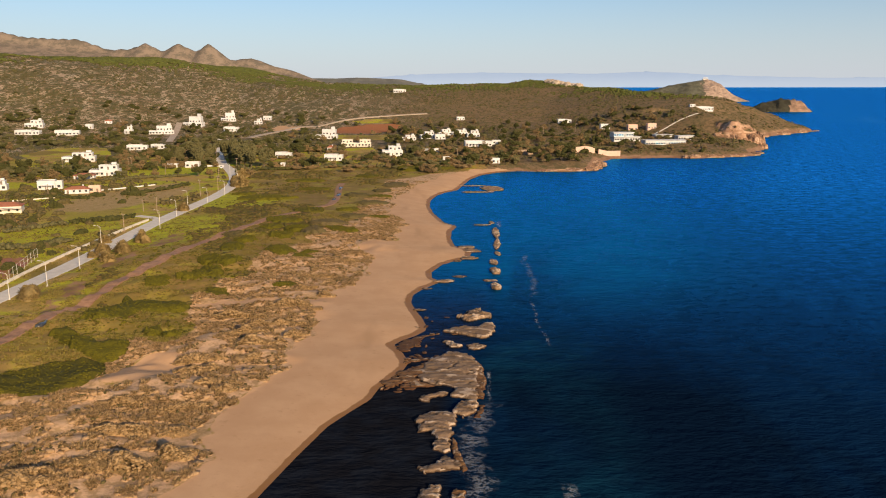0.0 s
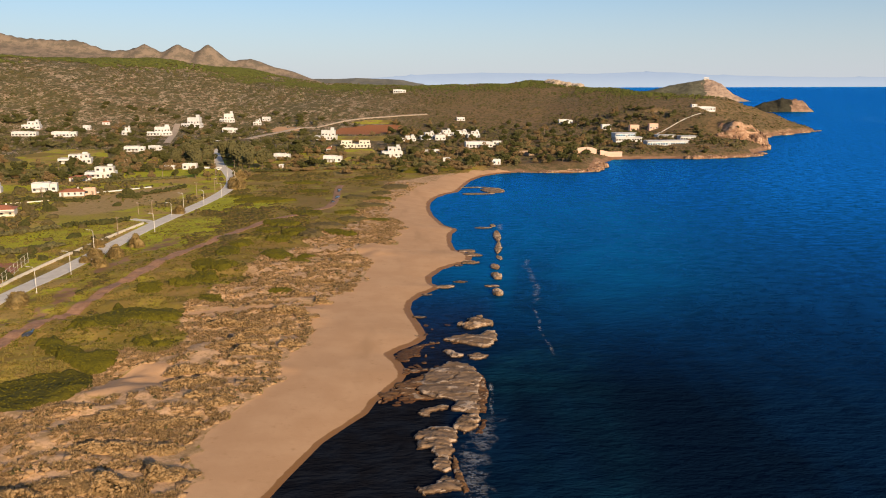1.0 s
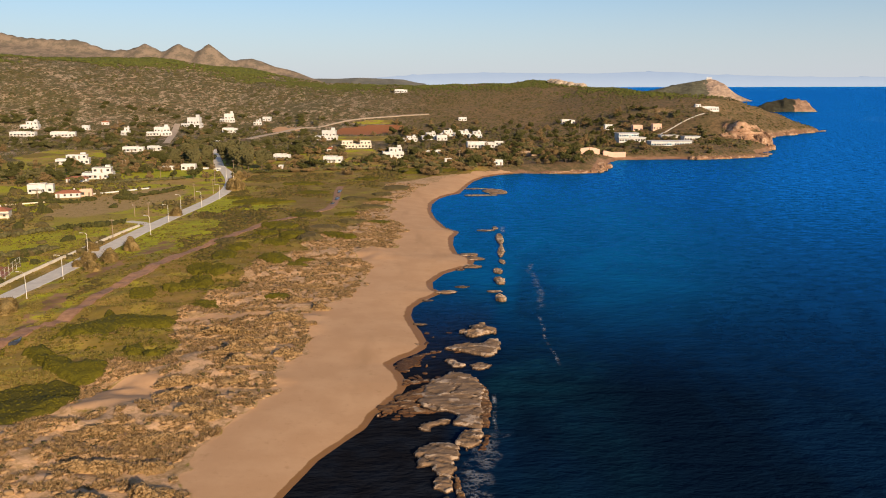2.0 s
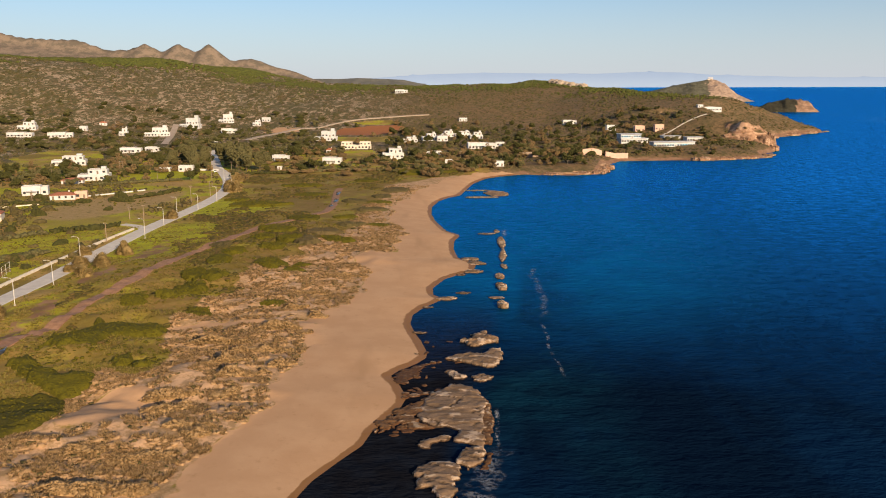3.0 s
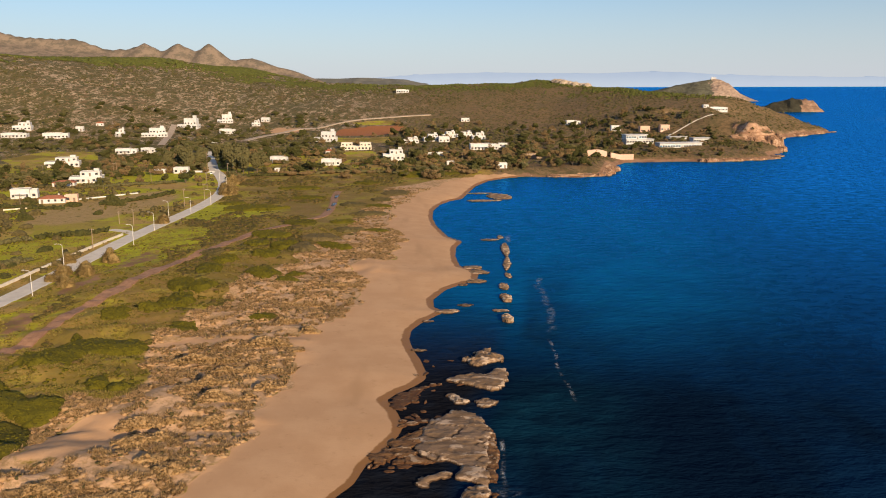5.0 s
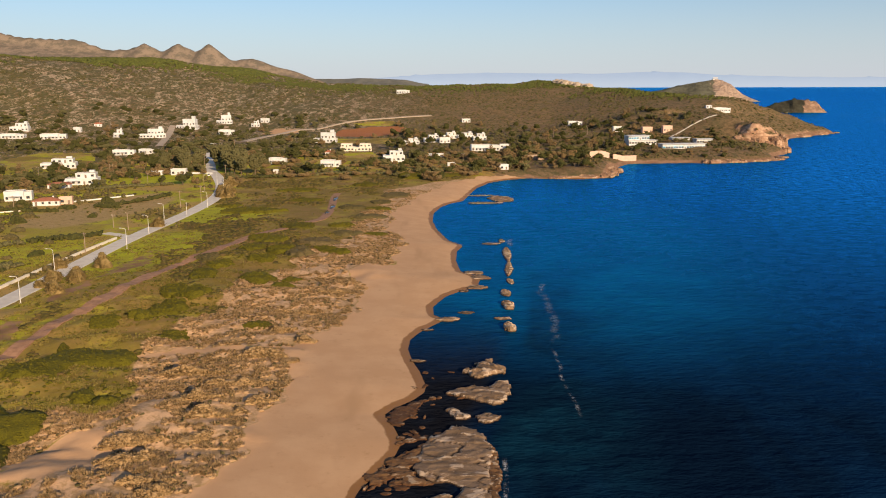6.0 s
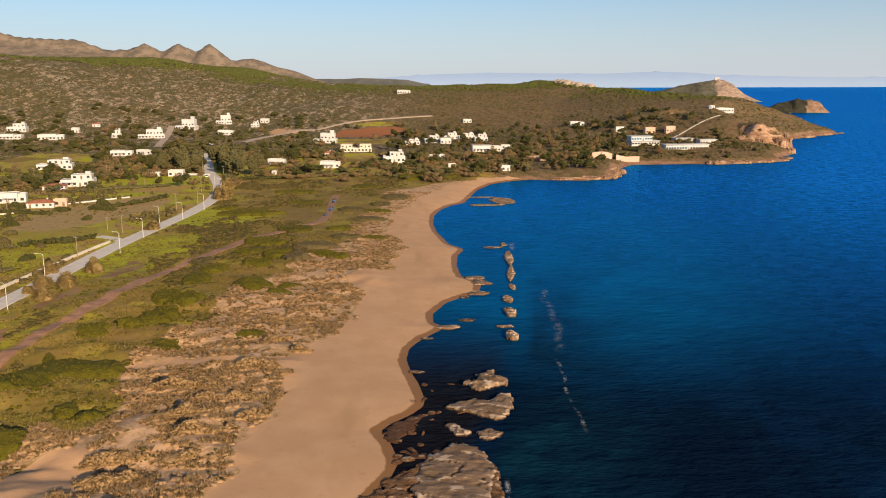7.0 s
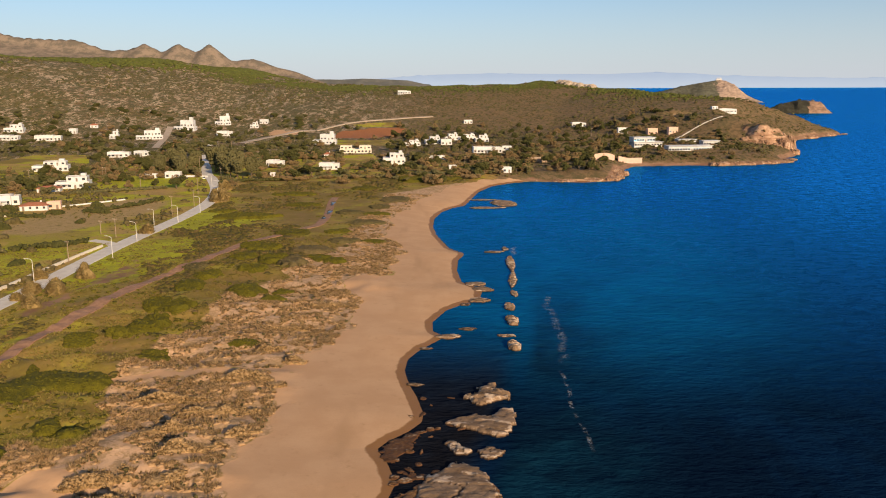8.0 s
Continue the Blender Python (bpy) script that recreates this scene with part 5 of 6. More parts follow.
for i, (x, y, w, d, tall, turn) in enumerate([(-50, 123, 17, 6, 1.3, 12), (-40, 128, 9, 5, 1.5, 20), (-38, 157, 8, 3.5, 0.9, 15), (-36, 187, 14, 4, 1.1, 14), (-28, 195, 7, 3, 0.9, 20), (-34, 205, 15, 4, 1.2, 8), (-32, 222, 14, 3.6, 1.0, 5), (-23, 235, 7, 3, 1.0, 10), (-25, 219, 6, 3, 0.9, 10), (-45, 148, 14, 4, 0.8, 12), (-48, 176, 12, 4, 0.8, 10), (-20, 282, 12, 5, 0.9, 12), (-28, 262, 12, 4, 0.9, 10),
        (-52, 136, 15, 4, 1.2, 14), (-60, 117, 16, 5, 1.3, 10), (-46, 168, 13, 3.5, 1.1, 12), (-41, 194, 12, 3.4, 1.2, 10), (-45, 210, 14, 3.5, 1.1, 6), (-40, 160, 9, 3, 1.1, 18), (-56, 150, 12, 4, 1.0, 8), (-43, 137, 10, 3.4, 1.2, 18), (-37, 177, 9, 3, 1.1, 15), (-31, 244, 10, 3, 1.0, 8)]):
    mat_shrub(x, y, w, d, 1.5 * tall, turn, 600 + i, LEAF_DUNE, "dune hummock overgrown with dry brown grass", "dune_hummock", 0.30, 7.0, 1.8, 0.4, 0.35)
for i, line in enumerate([[(-188, 527), (-168, 538), (-141, 549)], [(-157, 464), (-141, 480), (-130, 504)], [(-266, 582), (-246, 589), (-223, 601)], [(-212, 450), (-201, 455), (-172, 450)], [(-154, 311), (-142, 314), (-134, 325)], [(-148, 368), (-135, 377), (-127, 384)], [(-168, 346), (-160, 356), (-151, 365)], [(-112, 568), (-100, 580), (-74, 584)], [(-66, 584), (-43, 597), (-10, 595)]]):
    c = curve_of(line, 0.55)
    q = np.random.default_rng(700 + i)
    n = len(c) * 3
    p = np.repeat(c, 3, axis=0) + q.normal(0, 0.9, (n, 2))
    tall = (1.6 + 0.8 * fbm(p[:, 0], p[:, 1], 9, 2, 131)) * q.uniform(0.35, 1.0, n)
    hv, hf = clumps(np.stack([p[:, 0], p[:, 1], height(p[:, 0], p[:, 1]) + tall * 0.8], 1), q.uniform(0.5, 1.1, n), 0.85, 710 + i, 0.45)
    tagged(new("hedge", mesh_of("hedge", hv, hf, LEAF_DARK if i % 2 else LEAF_GREY)), "uneven hedgerow of dark bushes between fields", "hedge", "hedges of the plain")
for i, (x, y, w, d) in enumerate([(-35, 486, 2.2, 16), (-34.4, 458, 2.4, 14), (-35.6, 440, 2.0, 9), (-92.8, 201, 1.8, 5)]):
    k = np.arange(20) * 2 * math.pi / 20
    rim = 1 + 0.2 * np.sin(3 * k + i) + 0.12 * np.sin(5 * k)
    px, py = x + np.cos(k) * rim * w / 2, y + np.sin(k) * rim * d / 2
    top = height(px, py).max() + 0.25
    pv = np.concatenate([np.stack([px, py, 0 * px + top], 1), np.stack([px, py, 0 * px + top - 0.5], 1), [[x, y, top]]])
    pf = [(j, (j + 1) % 20, 40) for j in range(20)] + [(20 + j, 20 + (j + 1) % 20, (j + 1) % 20) for j in range(20)] + [(20 + j, (j + 1) % 20, j) for j in range(20)]
    tagged(new("puddle", mesh_of("puddle", pv, pf, PUDDLE)), "long rain puddle on the dirt track", "puddle", "puddles of the track")


def scatter(name, n, draw, sizes, flat, material, seed, label, category, sink=0.3, rough=0.4):
    """One mesh of very many small growths."""
    x, y = draw(n, np.random.default_rng(seed))
    s = sizes(x, y, np.random.default_rng(seed + 1))
    v, f = clumps(np.stack([x, y, height(x, y) + s * flat * (1 - sink) - 0.15], 1), s, flat, seed + 2, rough)
    return tagged(new(name, mesh_of(name, v, f, material)), label, category, kind="stuff")


def on_hills(n, r):
    az, d = np.radians(r.uniform(-29, 34, n * 3)), 640 * (1700 / 640) ** r.uniform(0, 1, n * 3)
    x, y = d * np.sin(az), d * np.cos(az)
    z = zones(x, y)
    keep = (inland(x, y) > 8) & (z["green"] + z["field"] + z["sand"] < 0.5) & clear(x, y, 2) & (fbm(x, y, 60, 4, 81) + r.uniform(-0.9, 0.9, len(x)) > -0.1)
    return x[keep][:n], y[keep][:n]


def on_plain(n, r):
    az, d = np.radians(r.uniform(-29, 20, n * 6)), 330 * (760 / 330) ** r.uniform(0, 1, n * 6)
    x, y = d * np.sin(az), d * np.cos(az)
    z = zones(x, y)
    keep = (inland(x, y) > 10) & (z["field"] + z["sand"] + z["soil"] < 0.3) & (z["heath"] + z["lush"] + z["fallow"] < 0.4) & clear(x, y, 2) & (fbm(x, y, 45, 4, 91) + 0.5 * smooth(430, 650, y) + r.uniform(-0.35, 0.35, len(x)) > 0.25)
    return x[keep][:n], y[keep][:n]


def on_dunes(n, r):
    x, y = r.uniform(-110, 30, n * 9), 85 * (520 / 85) ** r.uniform(0, 1, n * 9)
    z = zones(x, y)
    patch = 0.42 * fbm(x * 0.6, y, 12, 3, 101) + 0.75 * fbm(x, y, 2.6, 2, 103) + r.uniform(-0.25, 0.25, len(x)) + 0.12 * smooth(260, 190, y) - 0.20 * smooth(175, 140, y)
    keep = (z["dune"] > 0.5) & (z["sand"] < 0.3) & (patch > -0.05)
    return x[keep][:n], y[keep][:n]


def on_meadow(n, r):
    az, d = np.radians(r.uniform(-29, 5, n * 8)), 170 * (560 / 170) ** r.uniform(0, 1, n * 8)
    x, y = d * np.sin(az), d * np.cos(az)
    z = zones(x, y)
    keep = (inland(x, y) > 20) & (z["dune"] + z["sand"] + z["soil"] < 0.4) & clear(x, y, 1) & (fbm(x, y, 25, 3, 111) + r.uniform(-0.3, 0.3, len(x)) > 0.35)
    return x[keep][:n], y[keep][:n]


scatter("hill_scrub", 26000, on_hills, lambda x, y, r: r.uniform(0.45, 1.1, len(x)) * (0.7 + np.hypot(x, y) / 2200) * (1 + 0.8 * (r.uniform(0, 1, len(x)) > 0.93)), 0.6, LEAF_HILL, 11, "low dark scrub covering the hillsides", "scrub")


def along(crest, n, r, spread, shift):
    k = np.array(crest)
    i = r.uniform(0, len(k) - 1, n * 3)
    x = np.interp(i, np.arange(len(k)), k[:, 0]) + r.normal(0, spread, n * 3)
    y = np.interp(i, np.arange(len(k)), k[:, 1]) + r.normal(shift, spread, n * 3)
    keep = (fbm(x, y, 50, 3, 121) + r.uniform(-0.4, 0.4, len(x)) > -0.1) & (height(x, y) > 45)
    return x[keep][:n], y[keep][:n]


scatter("ridge_pines", 8000, lambda n, r: along(CREST_HILL[:9], n, r, 45, -40), lambda x, y, r: r.uniform(0.8, 1.8, len(x)), 0.8, LEAF_PINE, 61, "dark green low pine wood along the ridge", "pine wood")
scatter("slope_pines", 16000, lambda n, r: along(CREST_LEFT[1:6], n, r, 42, -30), lambda x, y, r: r.uniform(1.8, 3.4, len(x)), 0.55, LEAF_PINE, 65, "green pine wood on the upper hillside", "pine wood")
scatter("plain_scrub", 2600, on_plain, lambda x, y, r: r.uniform(0.5, 1.5, len(x)), 0.75, LEAF_SCRUB, 21, "brownish green scrub about the houses", "scrub")
scatter("dune_growth", 3600, on_dunes, lambda x, y, r: r.uniform(0.18, 0.46, len(x)), 0.7, LEAF_SCRUB, 35, "small brown herbs on the dunes", "herbs", rough=0.6, sink=0.2)
scatter("meadow_tufts", 1800, on_meadow, lambda x, y, r: r.uniform(0.25, 0.7, len(x)), 0.5, LEAF_MAT, 41, "olive green tufts in the meadow", "tufts")


def blades(name, n, draw, tall, material, seed, label):
    """Tufts of narrow upright leaves."""
    r = np.random.default_rng(seed)
    x, y = draw(n, r)
    v, f = shoot_tufts(x, y, height(x, y), tall, r, 7)
    return tagged(new(name, mesh_of(name, v, f, material)), label, "grass", kind="stuff")


def on_tussocks(n, r):
    """Shoots gathered into tussocks about a metre across."""
    cx, cy = on_dunes(n // 7, r)
    k = r.integers(0, len(cx), n)
    wide = r.uniform(0.14, 0.40, len(cx))
    return cx[k] + r.normal(0, 1, n) * wide[k], cy[k] + r.normal(0, 1, n) * wide[k]


def dune_mounds(n):
    """Low sand mounds gathered under the tussocks."""
    r = np.random.default_rng(51)
    x, y = on_dunes(n, r)
    s = np.random.default_rng(53).uniform(0.45, 0.95, len(x))
    v, f = clumps(np.stack([x, y, height(x, y) - 0.05], 1), s, 0.36, 54, 0.45)
    tagged(new("dune_mounds", mesh_of("dune_mounds", v, f, MOUND, soft=True)), "low sand mounds under the dune tussocks", "mounds", kind="stuff")


dune_mounds(60000 // 7)
blades("dune_grass", 60000, on_tussocks, 0.40, LEAF_DUNE, 51, "dry straw-coloured tussock grass on the dunes")


def on_heath(n, r):
    az, d = np.radians(r.uniform(-29, -2, n * 5)), 150 * (400 / 150) ** r.uniform(0, 1, n * 5)
    x, y = d * np.sin(az), d * np.cos(az)
    z = zones(x, y)
    keep = (inland(x, y) > 30) & (z["dune"] + z["sand"] + z["soil"] < 0.5) & clear(x, y, 1) & (0.8 * fbm(x, y, 5, 3, 141) + r.uniform(-0.4, 0.4, len(x)) > 0.0)
    return x[keep][:n], y[keep][:n]


def on_low_heath(n, r):
    x, y = r.uniform(-112, 45, n * 9), 205 * (610 / 205) ** r.uniform(0, 1, n * 9)
    z = zones(x, y)
    patch = 0.9 * fbm(x * 0.75, y * 0.5, 17, 3, 161) + 0.35 * fbm(x, y, 4, 2, 163) + r.uniform(-0.15, 0.15, len(x))
    keep = (inland(x, y) > 16) & (z["dune"] + z["sand"] + z["soil"] < 0.4) & (z["heath"] > 0.5) & (to_line(x, y, TRACK) > 4) & clear(x, y, 1) & (patch > 0.22 + 0.5 * z["lush"] + 0.25 * smooth(330, 250, y))
    return x[keep][:n], y[keep][:n]


scatter("low_heath", 9000, on_low_heath, lambda x, y, r: r.uniform(0.45, 1.05, len(x)) * (0.7 + y / 900), 0.42, LEAF_HEATH, 81, "patches of low dark olive heath in the meadow", "heath", sink=0.4)
blades("meadow_grass", 17000, on_heath, 0.34, LEAF_GRASS, 71, "olive and straw coloured grass in the meadow")


# ---- reef and shore rocks ----
def reef_slab(ring, tall, seed, material=REEF, label="flat pale brown reef rock awash in the sea", ledges=3, broken=0.0, dip=70.0):
    """A sea rock of dipping beds: a ragged undercut rim, stepped ledges and open joints."""
    ring = np.array(ring, float)
    cx, cy = ring.mean(0)
    small, large = sorted(np.ptp(ring, axis=0))
    step = max(0.16, min(0.34, small / 16)) if large < 60 else 0.5
    gx, gy, d = plan_grid(ring, step, 1.0)
    size = max(small, 1.0)
    c, s = math.cos(radians(dip)), math.sin(radians(dip))
    along, across = (gx - cx) * s - (gy - cy) * c, (gx - cx) * c + (gy - cy) * s
    warp = 0.5 * fbm(gx, gy, 2.0, 2, seed + 6)

    def blocks(a, b, k):
        """One even value for each joint block."""
        i, j = np.floor((along + warp) / a), np.floor((across + 0.6 * warp) / b + 0.5 * np.floor((along + warp) / a))
        q = np.sin(i * 127.1 + j * 311.7 + k * 74.7) * 43758.5453
        return (q - np.floor(q)) * 2 - 1
    big, fine = max(1.2, 0.26 * size), max(0.6, 0.11 * size)
    d = d + min(0.9, 0.09 * size) * (0.6 * blocks(big, 0.6 * big, seed) + 0.6 * fbm(gx, gy, max(0.9, 0.28 * size), 4, seed)) - broken * (0.5 + fbm(gx, gy, 2.4, 3, seed + 9) + 0.5 * blocks(1.1, 0.8, seed + 3))
    bed = across / (0.34 * size + 1.2) + 0.55 * fbm(gx * 0.6, gy, max(2.5, 0.5 * size), 3, seed + 1) + 0.10 * fbm(gx, gy, 0.9, 2, seed + 2)
    stair = bed - np.floor(bed)
    lift = smooth(0.0, 0.07, stair) * (1 - stair)
    dome = 1 - np.exp(-np.maximum(d, 0) / (0.13 * size + 0.2))
    cleft = smooth(0.06, 0.02, np.abs(fbm(along * 0.5, across * 1.3, max(2.6, 0.45 * size), 3, seed + 5)))
    body = tall * (0.28 + 0.40 * dome + 0.30 * lift + 0.12 * blocks(big, 0.6 * big, seed + 1) + 0.06 * blocks(fine, fine, seed + 2)) * (1 - 0.5 * cleft) + 0.05 * fbm(gx, gy, 0.7, 3, seed + 4)
    z = -0.7 + smooth(-0.10, 0.12, d) * 0.72 + smooth(0.0, 0.16, d) * np.maximum(body, 0.05)
    used, f = kept_faces(gx.shape, d > -0.3)
    me = mesh_of("reef_rock", np.stack([gx - cx, gy - cy, z], -1).reshape(-1, 3)[used], f, material)
    lip = np.maximum(smooth(0.45, 0.1, stair) * smooth(0.0, 0.05, stair), smooth(1.0, 0.35, d)) * (d > 0)
    for key, w in (("lip", lip), ("joint", cleft * (d > 0.2))):
        me.attributes.new(key, "FLOAT", "POINT").data.foreach_set("value", w.ravel()[used].astype(np.float32))
    ob = tagged(new("reef_rock", me), label, "rock", "rocks of the reef")
    ob.location = (cx, cy, 0)
    return ob


def slab_rock(x, y, w, ln, tall, turn, seed, material=REEF, label="flat pale brown reef rock awash in the sea", ledges=3):
    return reef_slab(oval(x, y, w, ln, turn, int(seed * 10), 11), tall, seed, material, label, ledges)


PLATFORM = [(3.0, 170), (4.2, 173.5), (5.0, 177), (6.6, 180), (9.1, 181.3), (12.0, 183.8), (13.4, 183), (15.7, 180), (16.8, 176), (16.4, 170), (16.3, 163), (15.3, 157.6), (13.8, 151.6), (11.1, 154), (8.7, 155), (8.9, 156.6), (10.6, 159.2), (8.5, 161), (5.8, 161.2), (3.7, 163.2), (2.5, 166.4)]
REEF_PLANS = [(PLATFORM, 1.05, 0.0), ([(2.1, 154.2), (4, 156.2), (7.2, 157.4), (8.7, 156.8), (8.4, 155), (4.8, 154), (4.2, 152), (2.3, 152)], 0.7, 0.0), ([(8.8, 148.9), (10.4, 151.2), (13.7, 151.6), (14.7, 150.3), (12.9, 145.7), (10.7, 143.6), (9.1, 145.4)], 1.1, 0.0),
              ([(1.1, 143.1), (2.4, 145.3), (5.8, 146.4), (8.6, 146.2), (9.6, 143.5), (8.4, 137.4), (7.4, 132.9), (5.2, 133.5), (3.8, 136.8), (1.1, 137)], 1.1, 0.0), ([(4.4, 133.1), (7.2, 133.4), (7.4, 128.9), (5.9, 127.9), (4, 129.6)], 0.9, 0.0),
              ([(1.4, 122.7), (4.2, 123.8), (5.8, 126.3), (7.1, 127.3), (8.3, 124.4), (8.4, 121.4), (6.5, 121.6), (4, 120.9), (2.3, 120.6)], 0.8, 0.0), ([(0.3, 111.8), (1.7, 114.8), (3.3, 116.2), (4.9, 116.4), (4.9, 113.7), (3.6, 109.6), (0.4, 108.5)], 0.9, 0.0)]
REEF_MIDDLE = [([(14.2, 213), (17.1, 216.2), (19.2, 220), (21.7, 220.8), (23.9, 217), (24.1, 212), (21.3, 211.2), (17.9, 209), (15.9, 211)], 1.8, 0.0), ([(10, 199.8), (12.5, 202.5), (16.1, 204.7), (18.7, 203.6), (21.7, 207.8), (24.3, 206.7), (23.6, 196.9), (21.5, 194.6), (19.2, 193), (16.6, 195.4), (14.1, 197.1), (11.5, 198.3)], 1.3, 0.25),
              ([(9, 193.2), (11.7, 191.7), (14.2, 188), (13.5, 186.2), (10.8, 187), (9.5, 190)], 0.9, 0.0), ([(15.2, 188.3), (17.3, 189.8), (20.2, 188), (19.2, 185.6), (16.7, 184), (15.4, 185.2)], 0.7, 0.0)]
for i, (ring, tall, broken) in enumerate(REEF_PLANS + REEF_MIDDLE):
    reef_slab(ring, 0.78 * tall, 3.7 * i + 1, broken=broken)
WEED_PLANS = [([(-6.4, 163.4), (-4.5, 166.9), (-1.7, 170.4), (1.1, 173.8), (4.7, 176.7), (5.2, 172.9), (3.4, 166.3), (5.2, 161), (2.5, 160.3), (-1.7, 161.9), (-3.9, 160.4), (-5.5, 160)], 0.45, 0.75), ([(7.8, 134.9), (8.5, 132.4), (8.9, 127.7), (9.8, 121.6), (8.6, 120.4), (7.6, 125.1), (7.3, 130.1)], 0.5, 0.1),
              ([(5.9, 113.6), (7.2, 115.2), (8.6, 113.8), (8.4, 109), (5.9, 109)], 0.5, 0.1), ([(-3, 186), (-1, 193), (3, 197), (6, 198), (4, 191), (1, 184)], 0.22, 0.55), ([(13.8, 153), (14.8, 163), (15.4, 172), (15.6, 179), (17.6, 173), (17.4, 163), (15.8, 153)], 0.42, 0.1), ([(12.6, 143.4), (14.6, 150), (15.6, 149), (14, 143)], 0.3, 0.1)]
for i, (ring, tall, broken) in enumerate(WEED_PLANS):
    reef_slab(ring, tall, 2.9 * i + 40, WEEDY, "low wet reef rock with orange weed", 2, broken)
FAR_REEF = [(29.8, 247, 3.4, 8, 1.3, 0), (29, 256.2, 5, 3, 0.4, 0), (32.3, 269.5, 3.6, 10, 1.1, 0), (33.5, 284.5, 3.4, 9, 0.7, 0), (37, 300, 2.6, 9, 0.5, 0), (39, 319, 3.0, 24, 0.7, -8), (41.8, 345, 3.2, 28, 0.8, -6), (38, 366, 8.4, 4, 0.4, 0), (43, 372, 3, 8, 0.4, 0)]
BEACH_ROCKS = [(25.5, 313, 8, 6, 0.6, 10), (27.5, 306, 7, 7, 0.6, -15), (25, 292.5, 8, 6, 0.6, 0), (20.5, 288, 4, 3, 0.3, 0), (13.5, 256.2, 7, 4.6, 0.6, 0), (7.6, 246.8, 4, 2, 0.3, 0), (19.4, 263, 5.4, 3, 0.3, 10), (4.4, 222, 4, 2, 0.4, 0), (47, 484, 20, 7, 0.6, 0), (58, 500, 13, 26, 0.9, 10), (47, 515, 16, 5, 0.5, 0), (78, 607, 14, 4, 0.6, 10)]
for i, row in enumerate(FAR_REEF + BEACH_ROCKS):
    slab_rock(*row, 3.7 * i + 31)
# shore rocks of the bay and the capes
BAY_ROCKS = [(112, 602, 18, 9, 1.8, 0), (132, 604, 18, 10, 2.2, 5), (146, 607, 12, 12, 2.6, 0), (152, 620, 12, 14, 3.2, 20), (160, 640, 13, 18, 4.0, 20), (163, 660, 10, 14, 3.0, 0), (95, 609, 14, 6, 1.2, 0)]
CAPE_ROCKS = [(348, 794, 24, 9, 5, 0), (368, 800, 14, 10, 6, 30), (390, 858, 8, 18, 9, 10), (210, 712, 26, 8, 2.0, 0), (262, 706, 22, 14, 3.2, 10), (282, 708, 20, 12, 3.0, 0), (305, 716, 24, 10, 2.4, 10), (326, 727, 16, 9, 1.8, 15), (340, 748, 12, 12, 1.6, 0), (372, 826, 9, 16, 8.0, 0), (379, 846, 8, 14, 6.0, 10), (385, 900, 10, 20, 5.0, 0), (450, 985, 26, 14, 4, 40), (500, 1032, 30, 14, 4.5, 40), (545, 1076, 30, 14, 4, 40), (582, 1106, 14, 7, 1.5, 30)]
for i, row in enumerate(BAY_ROCKS + CAPE_ROCKS):
    ob = slab_rock(*row, 5.1 * i + 3, CLIFF, "orange-brown layered shore rock under the bluff", 4)
    ob["group"] = "rocks of the bay shore"
bluff_face = reef_slab([(312, 838), (324, 820), (340, 808), (356, 802), (372, 808), (384, 828), (388, 858), (376, 872), (350, 856), (330, 848)], 21, 7.7, CLIFF, "tall orange-brown sea cliff of slanting beds", 4, 0.0, 25.0)
bluff_face["group"] = "rocks of the bay shore"
# scattered stones between beach and reef
stones = np.random.default_rng(77)
for i in range(60):
    y = stones.uniform(158, 184) if i < 42 else stones.uniform(186, 215)
    x = stones.uniform(-5 + (y - 158) * 0.22, 6 + (y - 158) * 0.1) if i < 42 else stones.uniform(2, 14)
    slab_rock(x, y, stones.uniform(1.0, 3.4), stones.uniform(0.8, 2.4), stones.uniform(0.10, 0.35), stones.uniform(0, 180), 60 + i * 1.7, WEEDY, "small wet brown stone awash by the beach", 2)
# hilltop outcrop
for i in range(9):
    x, y = 246 + i * 5.2, 1322 - i * 3.5 - (i % 3) * 4
    bm = bmesh.new()
    bmesh.ops.create_icosphere(bm, subdivisions=3, radius=1.0)
    for v in bm.verts:
        k = 1 + 0.35 * noise.noise(v.co * 2.3 + Vector((i * 3.1, 0, 0)))
        v.co = Vector((v.co.x * 7 * k, v.co.y * 5 * k, v.co.z * (3.4 + 0.9 * (i % 3)) * k))
    me = bpy.data.meshes.new("outcrop_rock")
    bm.to_mesh(me)
    bm.free()
    me.materials.append(PALE_ROCK)
    ob = tagged(new("outcrop_rock", me), "pale rock outcrop on the hilltop", "rock", "rocks of the hilltop")
    ob.location = (x, y, lie(x, y) + 3.2 - 0.35 * i)


# ---- foam about the reef ----
def foam_material():
    """Broken white froth: threads and flecks with clear water between."""
    g = Graph("sea_froth", 0.8, 0.2)
    web = g.step(g.math("ABSOLUTE", g.math("SUBTRACT", g.noise(1.5, 4, 0.65), 0.5)), 0.075, 0.01)
    flecks = g.step(g.noise(0.5, 4, 0.7), 0.56, 0.66)
    thick = g.math("MULTIPLY", g.math("MAXIMUM", web, g.math("MULTIPLY", flecks, 0.8)), g.step(g.noise(3.2, 3, 0.6), 0.40, 0.58))
    g.put(g.b.inputs["Alpha"], g.math("MULTIPLY", g.math("MULTIPLY", thick, g.attr("froth")), 0.6))
    return g.done(g.mix(g.noise(0.6, 3), (0.52, 0.54, 0.56), (0.66, 0.66, 0.66)))


FROTH = foam_material()


